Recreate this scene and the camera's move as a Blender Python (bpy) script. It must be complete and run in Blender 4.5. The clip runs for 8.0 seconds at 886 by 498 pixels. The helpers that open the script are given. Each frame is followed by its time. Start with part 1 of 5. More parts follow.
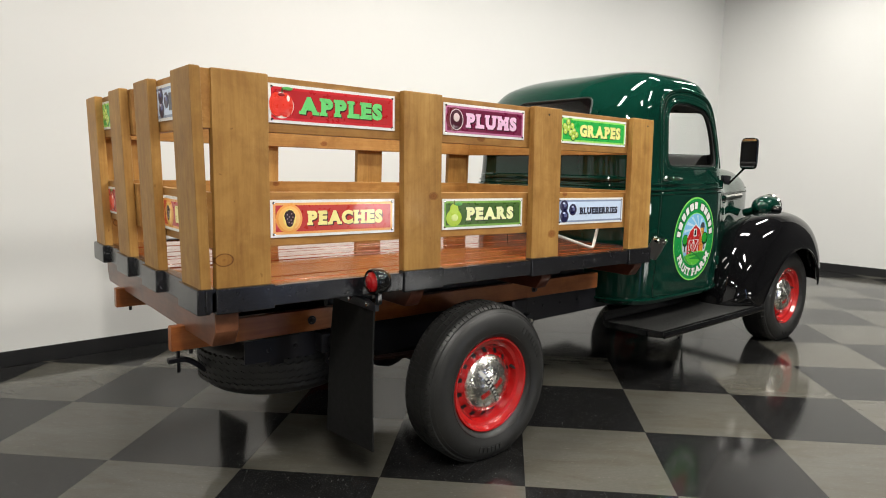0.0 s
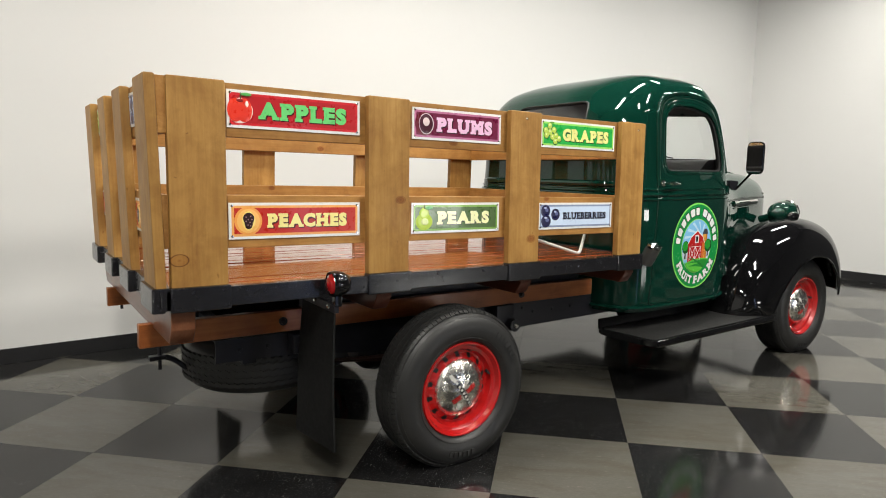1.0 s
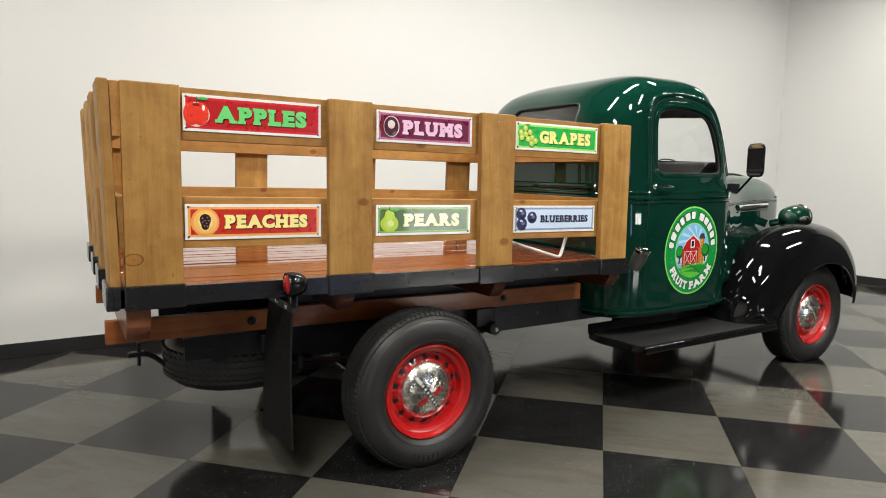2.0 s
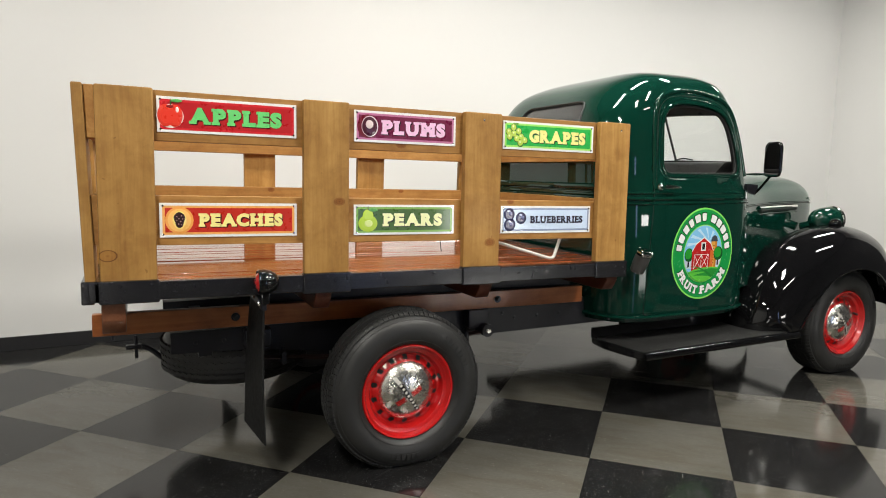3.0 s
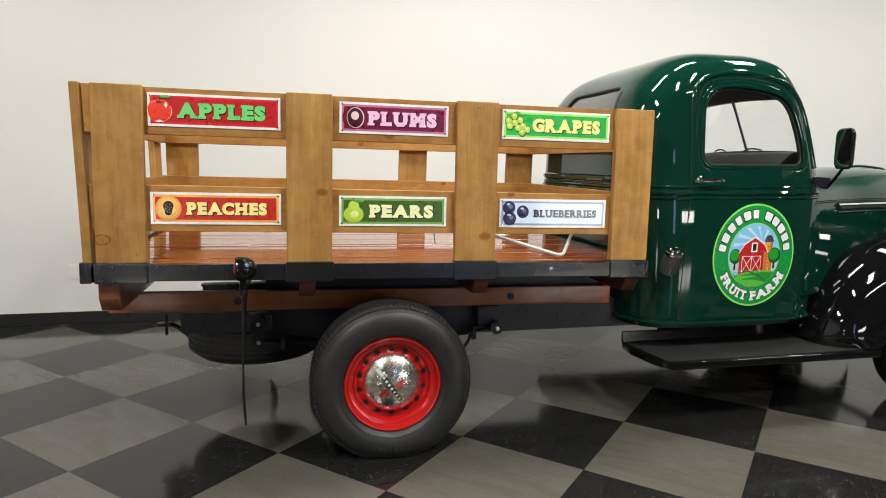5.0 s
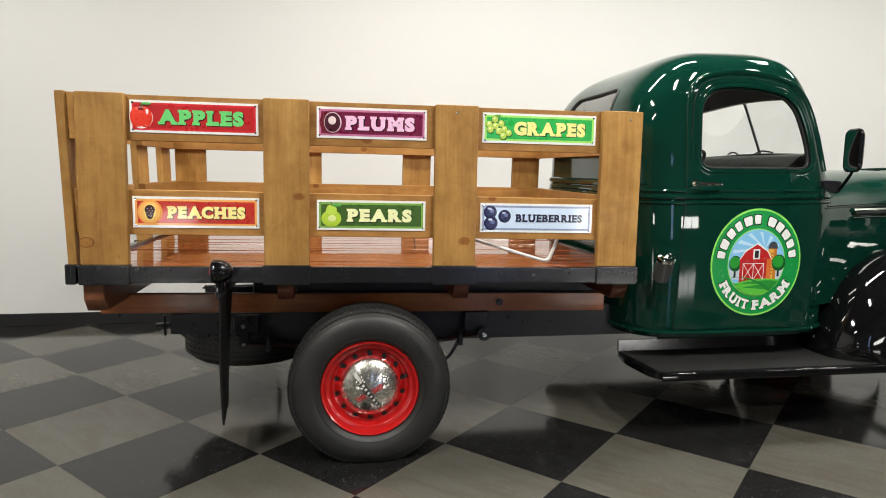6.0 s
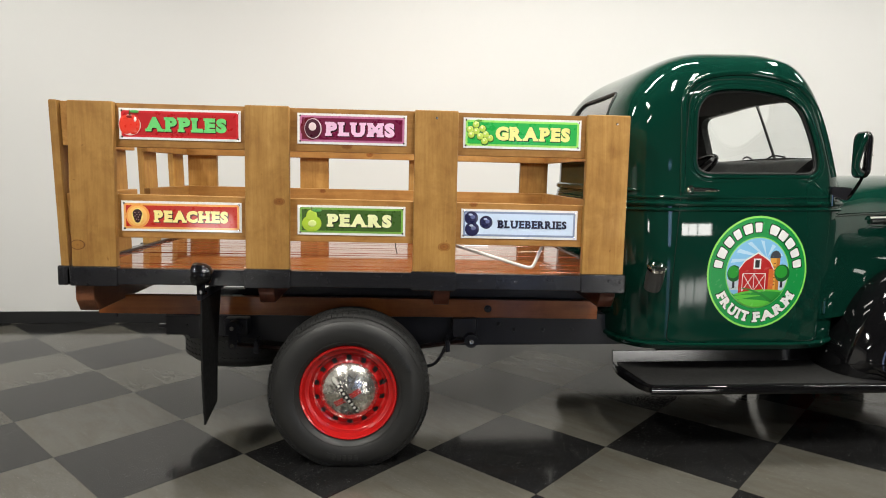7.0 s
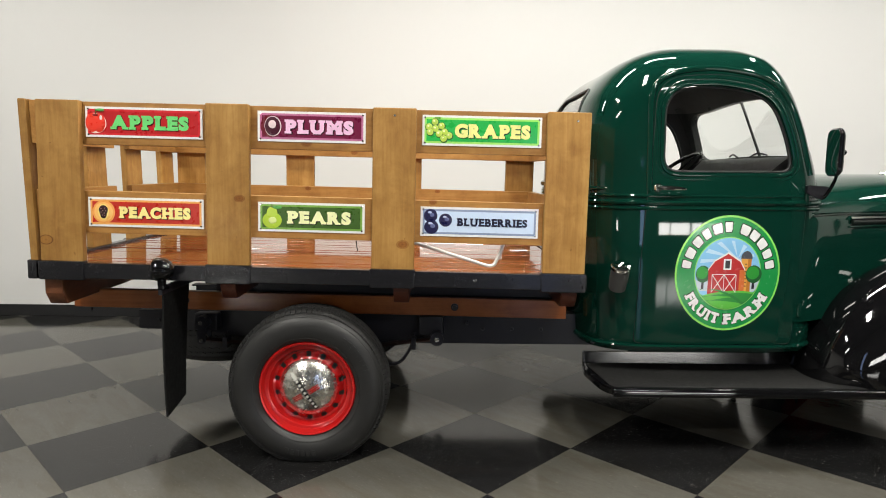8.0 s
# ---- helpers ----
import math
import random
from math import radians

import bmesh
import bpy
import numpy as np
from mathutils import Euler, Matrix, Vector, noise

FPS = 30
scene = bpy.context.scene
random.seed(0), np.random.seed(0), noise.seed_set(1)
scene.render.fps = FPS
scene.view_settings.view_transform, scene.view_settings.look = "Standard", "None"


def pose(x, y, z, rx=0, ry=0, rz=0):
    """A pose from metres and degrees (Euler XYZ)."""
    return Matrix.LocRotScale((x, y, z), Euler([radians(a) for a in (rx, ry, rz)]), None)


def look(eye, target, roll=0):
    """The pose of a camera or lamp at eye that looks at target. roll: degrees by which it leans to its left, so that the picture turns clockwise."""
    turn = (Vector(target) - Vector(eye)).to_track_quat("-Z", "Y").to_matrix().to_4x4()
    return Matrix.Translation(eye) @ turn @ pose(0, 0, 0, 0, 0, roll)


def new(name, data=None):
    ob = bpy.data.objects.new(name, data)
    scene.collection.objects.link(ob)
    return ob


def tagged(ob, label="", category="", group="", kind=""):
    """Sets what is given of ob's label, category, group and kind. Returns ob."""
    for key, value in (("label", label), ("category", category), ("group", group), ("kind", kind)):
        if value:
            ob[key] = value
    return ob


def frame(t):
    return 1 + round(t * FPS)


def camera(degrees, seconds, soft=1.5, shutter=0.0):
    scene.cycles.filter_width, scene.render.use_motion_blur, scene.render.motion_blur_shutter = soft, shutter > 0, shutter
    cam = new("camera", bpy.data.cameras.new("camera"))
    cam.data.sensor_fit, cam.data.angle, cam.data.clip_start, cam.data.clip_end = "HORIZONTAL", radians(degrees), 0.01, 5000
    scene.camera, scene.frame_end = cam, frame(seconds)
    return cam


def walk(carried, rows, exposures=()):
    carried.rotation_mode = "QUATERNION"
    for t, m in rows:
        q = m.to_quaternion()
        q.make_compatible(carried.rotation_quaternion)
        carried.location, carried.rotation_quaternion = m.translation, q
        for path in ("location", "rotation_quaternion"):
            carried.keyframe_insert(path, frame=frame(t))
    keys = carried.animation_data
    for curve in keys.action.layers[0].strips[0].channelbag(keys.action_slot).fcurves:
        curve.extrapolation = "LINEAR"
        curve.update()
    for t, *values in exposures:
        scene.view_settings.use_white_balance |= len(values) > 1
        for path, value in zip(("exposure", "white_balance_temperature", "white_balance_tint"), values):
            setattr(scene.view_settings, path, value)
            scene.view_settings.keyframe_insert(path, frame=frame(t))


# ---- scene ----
cam = camera(70.5, 8.0, 1.0)
PATH = [
    (0, (-1.865, -1.903, 1.316), (-0.631, -0.352, 1.046), 0.7),
    (0.5, (-1.736, -2.01, 1.315), (-0.579, -0.399, 1.06), 0.7),
    (1, (-1.608, -2.102, 1.312), (-0.491, -0.463, 1.059), 0.7),
    (1.5, (-1.471, -2.193, 1.313), (-0.398, -0.523, 1.066), 0.7),
    (3, (-1.014, -2.429, 1.316), (-0.176, -0.63, 1.069), 0.7),
    (3.5, (-0.847, -2.485, 1.314), (-0.081, -0.653, 1.074), 0.6),
    (4, (-0.686, -2.526, 1.314), (-0.033, -0.651, 1.067), 0.6),
    (4.5, (-0.526, -2.558, 1.315), (-0.006, -0.645, 1.046), 0.7),
    (6, (-0.051, -2.617, 1.309), (0.215, -0.651, 1.053), 0.4),
    (6.5, (0.115, -2.628, 1.313), (0.278, -0.649, 1.074), 0.4),
    (7, (0.279, -2.631, 1.314), (0.374, -0.648, 1.072), 0.4),
    (7.5, (0.45, -2.629, 1.318), (0.493, -0.646, 1.068), 0.4),
    (8, (0.606, -2.631, 1.313), (0.598, -0.646, 1.065), 0.5),
]
walk(cam, [(t, look(eye, target, roll)) for t, eye, target, roll in PATH], [(0.0, 0.0), (8.0, 0.0)])

# ---- light ----
world = bpy.data.worlds.new("world")
scene.world = world
world.use_nodes = True
world.node_tree.nodes["Background"].inputs[0].default_value = (0.75, 0.78, 0.8, 1)
world.node_tree.nodes["Background"].inputs[1].default_value = 0.05
LAMP_POWER = 57.5
ROOM_H = 4.3
YC = 0.945         # the truck's middle line


# ---- materials ----
class Mat:
    """A node material with a principled shader; small helpers to wire it."""

    def __init__(self, name, color=(0.5, 0.5, 0.5), rough=0.5, metal=0.0, coat=0.0, coat_rough=0.05, spec=0.5):
        self.m = bpy.data.materials.new(name)
        self.m.use_nodes = True
        self.t = self.m.node_tree
        self.b = self.t.nodes["Principled BSDF"]
        self.b.inputs["Base Color"].default_value = (*color, 1)
        self.b.inputs["Roughness"].default_value = rough
        self.b.inputs["Metallic"].default_value = metal
        self.b.inputs["Coat Weight"].default_value = coat
        self.b.inputs["Coat Roughness"].default_value = coat_rough
        self.b.inputs["Specular IOR Level"].default_value = spec

    def n(self, kind, operation="", data_type="", blend_type=""):
        node = self.t.nodes.new(kind)
        if operation:
            node.operation = operation
        if data_type:
            node.data_type, node.blend_type = data_type, blend_type
        return node

    def link(self, a, b):
        self.t.links.new(a, b)

    def coords(self, scale=(1, 1, 1), shift=None):
        tc = self.n("ShaderNodeTexCoord")
        mp = self.n("ShaderNodeMapping")
        mp.inputs["Scale"].default_value = scale
        self.link(tc.outputs["Object"], mp.inputs["Vector"])
        if shift is not None:
            self.link(shift, mp.inputs["Location"])
        return mp.outputs["Vector"]

    def noise(self, vec, scale, detail=4.0, rough=0.55, distort=0.0):
        nz = self.n("ShaderNodeTexNoise")
        nz.inputs["Scale"].default_value = scale
        nz.inputs["Detail"].default_value = detail
        nz.inputs["Roughness"].default_value = rough
        nz.inputs["Distortion"].default_value = distort
        self.link(vec, nz.inputs["Vector"])
        return nz.outputs["Fac"]

    def ramp(self, fac, stops):
        r = self.n("ShaderNodeValToRGB")
        el = r.color_ramp.elements
        while len(el) < len(stops):
            el.new(0.5)
        for e, (p, c) in zip(el, stops):
            e.position = p
            e.color = (*c, 1) if len(c) == 3 else c
        self.link(fac, r.inputs["Fac"])
        return r.outputs["Color"]

    def mix(self, fac, a, b, mode="MIX"):
        mx = self.n("ShaderNodeMix", data_type="RGBA", blend_type=mode)
        for value, socket in ((fac, mx.inputs[0]), (a, mx.inputs[6]), (b, mx.inputs[7])):
            if isinstance(value, (int, float)):
                socket.default_value = value
            elif isinstance(value, tuple):
                socket.default_value = (*value, 1)
            else:
                self.link(value, socket)
        return mx.outputs[2]

    def scalar(self, fac, lo, hi):
        r = self.n("ShaderNodeMapRange")
        r.inputs["To Min"].default_value = lo
        r.inputs["To Max"].default_value = hi
        self.link(fac, r.inputs["Value"])
        return r.outputs["Result"]

    def color(self, socket):
        self.link(socket, self.b.inputs["Base Color"])

    def rough(self, socket):
        self.link(socket, self.b.inputs["Roughness"])

    def bump(self, height, strength=0.2, dist=0.002):
        bp = self.n("ShaderNodeBump")
        bp.inputs["Strength"].default_value = strength
        bp.inputs["Distance"].default_value = dist
        self.link(height, bp.inputs["Height"])
        self.link(bp.outputs["Normal"], self.b.inputs["Normal"])


def rnd_shift(k, spread=7.0):
    """A shift of the texture that differs from piece to piece."""
    info = k.n("ShaderNodeObjectInfo")
    cb = k.n("ShaderNodeCombineXYZ")
    for n, f in enumerate((spread, spread * 1.7, spread * 0.6)):
        mu = k.n("ShaderNodeMath", operation="MULTIPLY")
        mu.inputs[1].default_value = f
        k.link(info.outputs["Random"], mu.inputs[0])
        k.link(mu.outputs[0], cb.inputs[n])
    return cb.outputs[0], info.outputs["Random"]


def wood(name, dark, mid, light, along, rough=0.42, coat=0.15, knots=(), coat_rough=0.12, relief=0.22):
    """Stained softwood with the grain along one axis (0, 1, 2)."""
    k = Mat(name, mid, rough, coat=coat, coat_rough=coat_rough, spec=0.3)
    shift, rnd = rnd_shift(k)
    sc = [14.0, 14.0, 14.0]
    sc[along] = 0.9
    v = k.coords(tuple(sc), shift)
    fine = [90.0, 90.0, 90.0]
    fine[along] = 4.0
    vf = k.coords(tuple(fine), shift)
    g1 = k.noise(v, 1.0, 5.0, 0.6, 1.2)
    g2 = k.noise(vf, 1.0, 3.0, 0.6)
    big = k.noise(k.coords((1, 1, 1), shift), 2.6, 3.0)
    col = k.ramp(g1, [(0.2, tuple(0.5 * (a + b) for a, b in zip(dark, mid))), (0.5, mid), (0.8, light)])
    col = k.mix(k.ramp(g2, [(0.32, (0.3,) * 3), (0.55, (0, 0, 0))]), col, k.mix(1.0, col, (0.62, 0.52, 0.42), "MULTIPLY"))
    col = k.mix(k.scalar(big, 0.0, 0.55), col, k.mix(1.0, col, (0.72, 0.66, 0.6), "MULTIPLY"))
    blot = [9.0, 9.0, 9.0]
    blot[along] = 5.0
    spots = k.noise(k.coords(tuple(blot), shift), 1.0, 6.0, 0.7, 0.6)
    cloud = k.noise(k.coords((1, 1, 1), shift), 8.0, 5.0, 0.62, 0.4)
    col = k.mix(k.ramp(cloud, [(0.38, (0, 0, 0)), (0.68, (0.9,) * 3)]), col, k.mix(1.0, col, (0.74, 0.68, 0.6), "MULTIPLY"))
    speck = k.noise(k.coords((1, 1, 0.6), shift), 48.0, 2.0, 0.5, 0.3)
    col = k.mix(k.ramp(speck, [(0.74, (0, 0, 0)), (0.79, (0.6,) * 3)]), col, k.mix(1.0, col, (0.5, 0.4, 0.3), "MULTIPLY"))
    col = k.mix(k.ramp(spots, [(0.47, (0, 0, 0)), (0.72, (0.6,) * 3)]), col, k.mix(1.0, col, (0.62, 0.54, 0.46), "MULTIPLY"))
    hue = k.n("ShaderNodeHueSaturation")
    k.link(k.scalar(rnd, 0.82, 1.12), hue.inputs["Value"])
    k.link(col, hue.inputs["Color"])
    col = hue.outputs["Color"]
    for (px, py, pz, size) in knots:
        geo = k.n("ShaderNodeNewGeometry")
        sub = k.n("ShaderNodeVectorMath", operation="SUBTRACT")
        sub.inputs[1].default_value = (px, py, pz)
        k.link(geo.outputs["Position"], sub.inputs[0])
        mul = k.n("ShaderNodeVectorMath", operation="MULTIPLY")
        mul.inputs[1].default_value = (1 / size, 1 / size if along == 2 else 0.0, 1.5 / size)
        if along == 2:
            mul.inputs[1].default_value = (1 / size, 0.0, 1.45 / size)
        k.link(sub.outputs[0], mul.inputs[0])
        ln = k.n("ShaderNodeVectorMath", operation="LENGTH")
        k.link(mul.outputs[0], ln.inputs[0])
        filled = size < 0.03
        ring = k.ramp(ln.outputs["Value"], [(0.0, (0.42, 0.27, 0.15)), (0.35, (0.72, 0.52, 0.34)), (0.6, (0.55, 0.38, 0.24)), (0.8, (0.85, 0.74, 0.6)), (0.9, (0.6, 0.46, 0.33)), (1.0, (1, 1, 1))] if filled else [(0.0, (0.7, 0.55, 0.42)), (0.3, (0.95, 0.88, 0.78)), (0.76, (0.9, 0.8, 0.65)), (0.86, (0.3, 0.18, 0.09)), (0.93, (0.75, 0.66, 0.55)), (1.0, (1, 1, 1))])
        col = k.mix(1.0, col, ring, "MULTIPLY")
    k.color(col)
    k.rough(k.scalar(g1, rough - 0.08, rough + 0.1))
    k.bump(g2, relief, 0.0012)
    return k.m


def plain(name, color, rough, metal=0.0, coat=0.0, var=0.12, bump=0.0, bump_scale=300.0, coat_rough=0.04, spec=0.5):
    """One colour with faint cloudy variation in tone and gloss."""
    k = Mat(name, color, rough, metal, coat, coat_rough, spec)
    v = k.coords()
    a = k.noise(v, 6.0, 4.0)
    k.color(k.mix(k.scalar(a, 0.0, 1.0), tuple(c * (1 - var) for c in color), tuple(min(1.0, c * (1 + var)) for c in color)))
    b = k.noise(v, 45.0, 3.0)
    k.rough(k.scalar(b, max(0.0, rough * 0.8), min(1.0, rough * 1.25)))
    if bump:
        k.bump(k.noise(v, bump_scale, 3.0), bump, 0.001)
    return k.m


KNOTS = ((-1.165, 0.12, 0.995, 0.034), (-0.302, 0.12, 1.184, 0.025), (0.416, 0.12, 0.987, 0.029))
RAIL_KNOTS = ((-0.012, 0.0, 1.428, 0.025), (-0.326, 0.0, 1.186, 0.022), (0.548, 0.0, 1.174, 0.02))
STAKE = wood("stake wood", (0.275, 0.137, 0.034), (0.43, 0.237, 0.064), (0.54, 0.318, 0.097), 2, 0.52, 0.03, KNOTS)
RAIL = wood("rail wood", (0.275, 0.132, 0.034), (0.43, 0.223, 0.062), (0.55, 0.303, 0.094), 0, 0.5, 0.05, RAIL_KNOTS)
REARRAIL = wood("rear rail wood", (0.275, 0.132, 0.034), (0.43, 0.223, 0.062), (0.55, 0.303, 0.094), 1, 0.5, 0.05)
DECK = wood("deck wood", (0.20, 0.045, 0.013), (0.32, 0.078, 0.024), (0.42, 0.125, 0.042), 0, 0.2, 1.0, (), 0.045, 0.08)
SILL = wood("sill wood", (0.22, 0.06, 0.014), (0.36, 0.115, 0.03), (0.47, 0.17, 0.05), 0, 0.35, 0.35)
BEAM = wood("beam wood", (0.085, 0.022, 0.012), (0.125, 0.034, 0.018), (0.17, 0.05, 0.026), 1, 0.36, 0.3)
BEAM_REAR = wood("rear beam wood", (0.12, 0.042, 0.02), (0.185, 0.07, 0.034), (0.24, 0.10, 0.05), 1, 0.36, 0.35)
GREEN = plain("green paint", (0.0022, 0.027, 0.0175), 0.035, var=0.05)
BLACK = plain("black paint", (0.004, 0.004, 0.0045), 0.04, var=0.1)
SATIN = plain("satin black steel", (0.012, 0.012, 0.016), 0.36, spec=0.35, var=0.25, bump=0.15, bump_scale=60.0)
IRON = plain("black edge iron", (0.009, 0.009, 0.011), 0.25, coat=0.3, var=0.35, bump=0.05, bump_scale=40.0, coat_rough=0.12)
RUBBER = plain("tyre rubber", (0.0165, 0.0165, 0.016), 0.46, var=0.6, bump=0.15)
FLAP = plain("flap rubber", (0.009, 0.009, 0.009), 0.6, var=0.2, bump=0.15, spec=0.18)
MATTE = plain("board rubber", (0.020, 0.020, 0.0195), 0.45, var=0.25, bump=0.3, bump_scale=420.0)
RED = plain("red wheel paint", (0.46, 0.008, 0.008), 0.22, coat=0.8, var=0.06)
DULL = plain("dull grey steel", (0.10, 0.098, 0.095), 0.35, metal=0.4, var=0.1)
CHROME = plain("chrome", (0.82, 0.81, 0.78), 0.07, metal=1.0, var=0.03)
STEEL = plain("polished steel", (0.70, 0.68, 0.63), 0.26, metal=1.0, var=0.05)
GREYTUBE = plain("grey painted tube", (0.55, 0.54, 0.5), 0.35, coat=0.3, var=0.08)
SPRING = plain("rusty spring steel", (0.035, 0.014, 0.010), 0.5, var=0.4)
SEAM = plain("dark seam", (0.002, 0.006, 0.004), 0.6, var=0.0)
DASH = plain("dark interior", (0.014, 0.014, 0.014), 0.5, var=0.2)
LINER = plain("headliner cloth", (0.10, 0.098, 0.094), 0.85, var=0.12, bump=0.3, bump_scale=500.0)
SEAT = plain("seat vinyl", (0.03, 0.028, 0.027), 0.5, var=0.2, bump=0.2)
LENS = plain("red lens", (0.40, 0.005, 0.008), 0.06, coat=1.0, var=0.05)
WHITE = plain("white plastic", (0.75, 0.74, 0.7), 0.4, var=0.03)
BASEBD = plain("black baseboard vinyl", (0.012, 0.012, 0.013), 0.4, var=0.2)
ENAMEL = plain("worn black enamel", (0.005, 0.005, 0.0055), 0.13, var=0.2)
MIRROR = plain("mirror", (0.85, 0.86, 0.86), 0.02, metal=1.0, var=0.0)


def glass_mat():
    k = Mat("clear glass", (0.95, 0.98, 0.97), 0.0)
    k.b.inputs["Transmission Weight"].default_value = 1.0
    k.b.inputs["IOR"].default_value = 1.52
    return k.m


GLASS = glass_mat()


def wall_mat(name, color):
    k = Mat(name, color, 0.75)
    v = k.coords()
    big = k.noise(v, 0.5, 3.0)
    scuff = k.noise(v, 3.0, 6.0, 0.7)
    col = k.mix(k.scalar(big, 0.0, 1.0), tuple(c * 0.97 for c in color), color)
    col = k.mix(k.ramp(scuff, [(0.68, (0, 0, 0)), (0.78, (0.25, 0.25, 0.25))]), col, tuple(c * 0.9 for c in color))
    k.color(col)
    k.bump(k.noise(v, 160.0, 3.0), 0.12, 0.001)
    return k.m


WALL = wall_mat("white wall paint", (0.70, 0.70, 0.685))
BACKWALL = wall_mat("dark wall paint", (0.045, 0.045, 0.048))
CEIL = wall_mat("dark ceiling paint", (0.05, 0.05, 0.052))


def tile_mat(name, base, fleck, fleck_amount, mottled):
    """Vinyl tile with small flecks pressed in, waxed to a gloss."""
    k = Mat(name, base, 0.1, spec=0.3)
    shift, rnd = rnd_shift(k)
    v = k.coords((1, 1, 1), shift)
    vs = k.coords((0.8, 3.0, 1.0), shift)
    cloud = k.noise(v, 5.0, 5.0, 0.65)
    smear = k.noise(k.coords((2.2, 9.0, 1.0), shift), 1.0, 5.0, 0.65, 0.8)
    mott = k.noise(vs, 60.0, 4.0, 0.7, 0.8)
    fl = k.noise(vs, 62.0, 1.0, 0.5, 1.2)
    fl2 = k.noise(k.coords((3.0, 0.9, 1.0), shift), 74.0, 1.0, 0.5, 1.2)
    col = k.mix(k.scalar(cloud, 0.0, 1.0), tuple(c * 0.86 for c in base), tuple(c * 1.12 for c in base))
    col = k.mix(k.ramp(smear, [(0.42, (0, 0, 0)), (0.72, (0.8,) * 3)]), col, (base[0] * 0.78, base[1] * 0.72, base[2] * 0.6))
    col = k.mix(k.ramp(mott, [(0.42, (0, 0, 0)), (0.62, (mottled,) * 3)]), col, tuple(c * 0.55 for c in base))
    col = k.mix(k.ramp(fl, [(fleck_amount, (0, 0, 0)), (fleck_amount + 0.02, (0.6,) * 3)]), col, fleck)
    col = k.mix(k.ramp(fl2, [(fleck_amount, (0, 0, 0)), (fleck_amount + 0.02, (0.6,) * 3)]), col, tuple(c * 0.6 for c in fleck))
    hue = k.n("ShaderNodeHueSaturation")
    k.link(k.scalar(rnd, 0.9, 1.1), hue.inputs["Value"])
    k.link(col, hue.inputs["Color"])
    k.color(hue.outputs["Color"])
    k.rough(k.scalar(cloud, 0.08, 0.14))
    return k.m


TILE_LIGHT = tile_mat("grey vinyl tile", (0.09, 0.087, 0.075), (0.17, 0.16, 0.14), 0.725, 0.28)
TILE_DARK = tile_mat("black vinyl tile", (0.013, 0.013, 0.0135), (0.22, 0.22, 0.21), 0.725, 0.5)
GROUT = plain("tile bed", (0.03, 0.03, 0.028), 0.7)


def lamp_mat(name="lamp diffuser"):
    k = Mat(name, (0.9, 0.9, 0.88), 0.6)
    k.b.inputs["Emission Color"].default_value = (1.0, 0.97, 0.92, 1)
    k.b.inputs["Emission Strength"].default_value = 12.0
    return k.m


LAMP = lamp_mat()


def flat(name, color, rough=0.3, coat=0.3):
    return plain(name, color, rough, coat=coat, var=0.03, coat_rough=0.06)


# ---- mesh helpers ----
def mesh_of(bm, name, mats, smooth=True, angle=35.0):
    bmesh.ops.recalc_face_normals(bm, faces=bm.faces)
    me = bpy.data.meshes.new(name)
    bm.to_mesh(me)
    bm.free()
    for m in mats if isinstance(mats, (list, tuple)) else [mats]:
        me.materials.append(m)
    if smooth:
        me.polygons.foreach_set("use_smooth", [True] * len(me.polygons))
        me.set_sharp_from_angle(angle=radians(angle))
        keep_faces_flat(me)
    return me


def keep_faces_flat(me):
    """Normals weighted by area, so that flat faces stay flat between their rounded edges."""
    if len(me.polygons) > 400:
        return
    total, sharp = [Vector() for v in me.vertices], set()
    for e in me.edges:
        if e.use_edge_sharp:
            sharp.update(e.vertices)
    for p in me.polygons:
        for k in p.vertices:
            total[k] += p.normal * p.area
    none = (0.0, 0.0, 0.0)
    me.normals_split_custom_set([none if li.vertex_index in sharp or total[li.vertex_index].length < 1e-12 else tuple(total[li.vertex_index].normalized()) for li in me.loops])


def part(name, bm, mat, parent=None, label="", angle=35.0, smooth=True):
    """Links a bmesh (or a mesh) as one object under a thing or a part."""
    me = bm if isinstance(bm, bpy.types.Mesh) else mesh_of(bm, name, mat, smooth, angle)
    ob = new(name, me)
    if parent is not None:
        ob.parent = parent
        ob.matrix_parent_inverse = WORLD_OF[parent].inverted()
    WORLD_OF[ob] = Matrix()
    if label:
        tagged(ob, label)
    return ob


WORLD_OF = {}


def empty(name, at, label, category, group="", kind=""):
    ob = new(name)
    ob.empty_display_size = 0.2
    ob.location = at
    WORLD_OF[ob] = Matrix.Translation(at)
    return tagged(ob, label, category, group, kind)


def add_box(bm, x0, x1, y0, y1, z0, z1, bevel=0.0, segs=2):
    r = bmesh.ops.create_cube(bm, size=1.0)
    vs = r["verts"]
    for v in vs:
        v.co = Vector(((x0 + x1) / 2 + v.co.x * (x1 - x0), (y0 + y1) / 2 + v.co.y * (y1 - y0), (z0 + z1) / 2 + v.co.z * (z1 - z0)))
    if bevel:
        es = list({e for v in vs for e in v.link_edges})
        bmesh.ops.bevel(bm, geom=es, offset=bevel, segments=segs, affect="EDGES", profile=0.5)


def box(x0, x1, y0, y1, z0, z1, bevel=0.0, segs=2):
    bm = bmesh.new()
    add_box(bm, x0, x1, y0, y1, z0, z1, bevel, segs)
    return bm


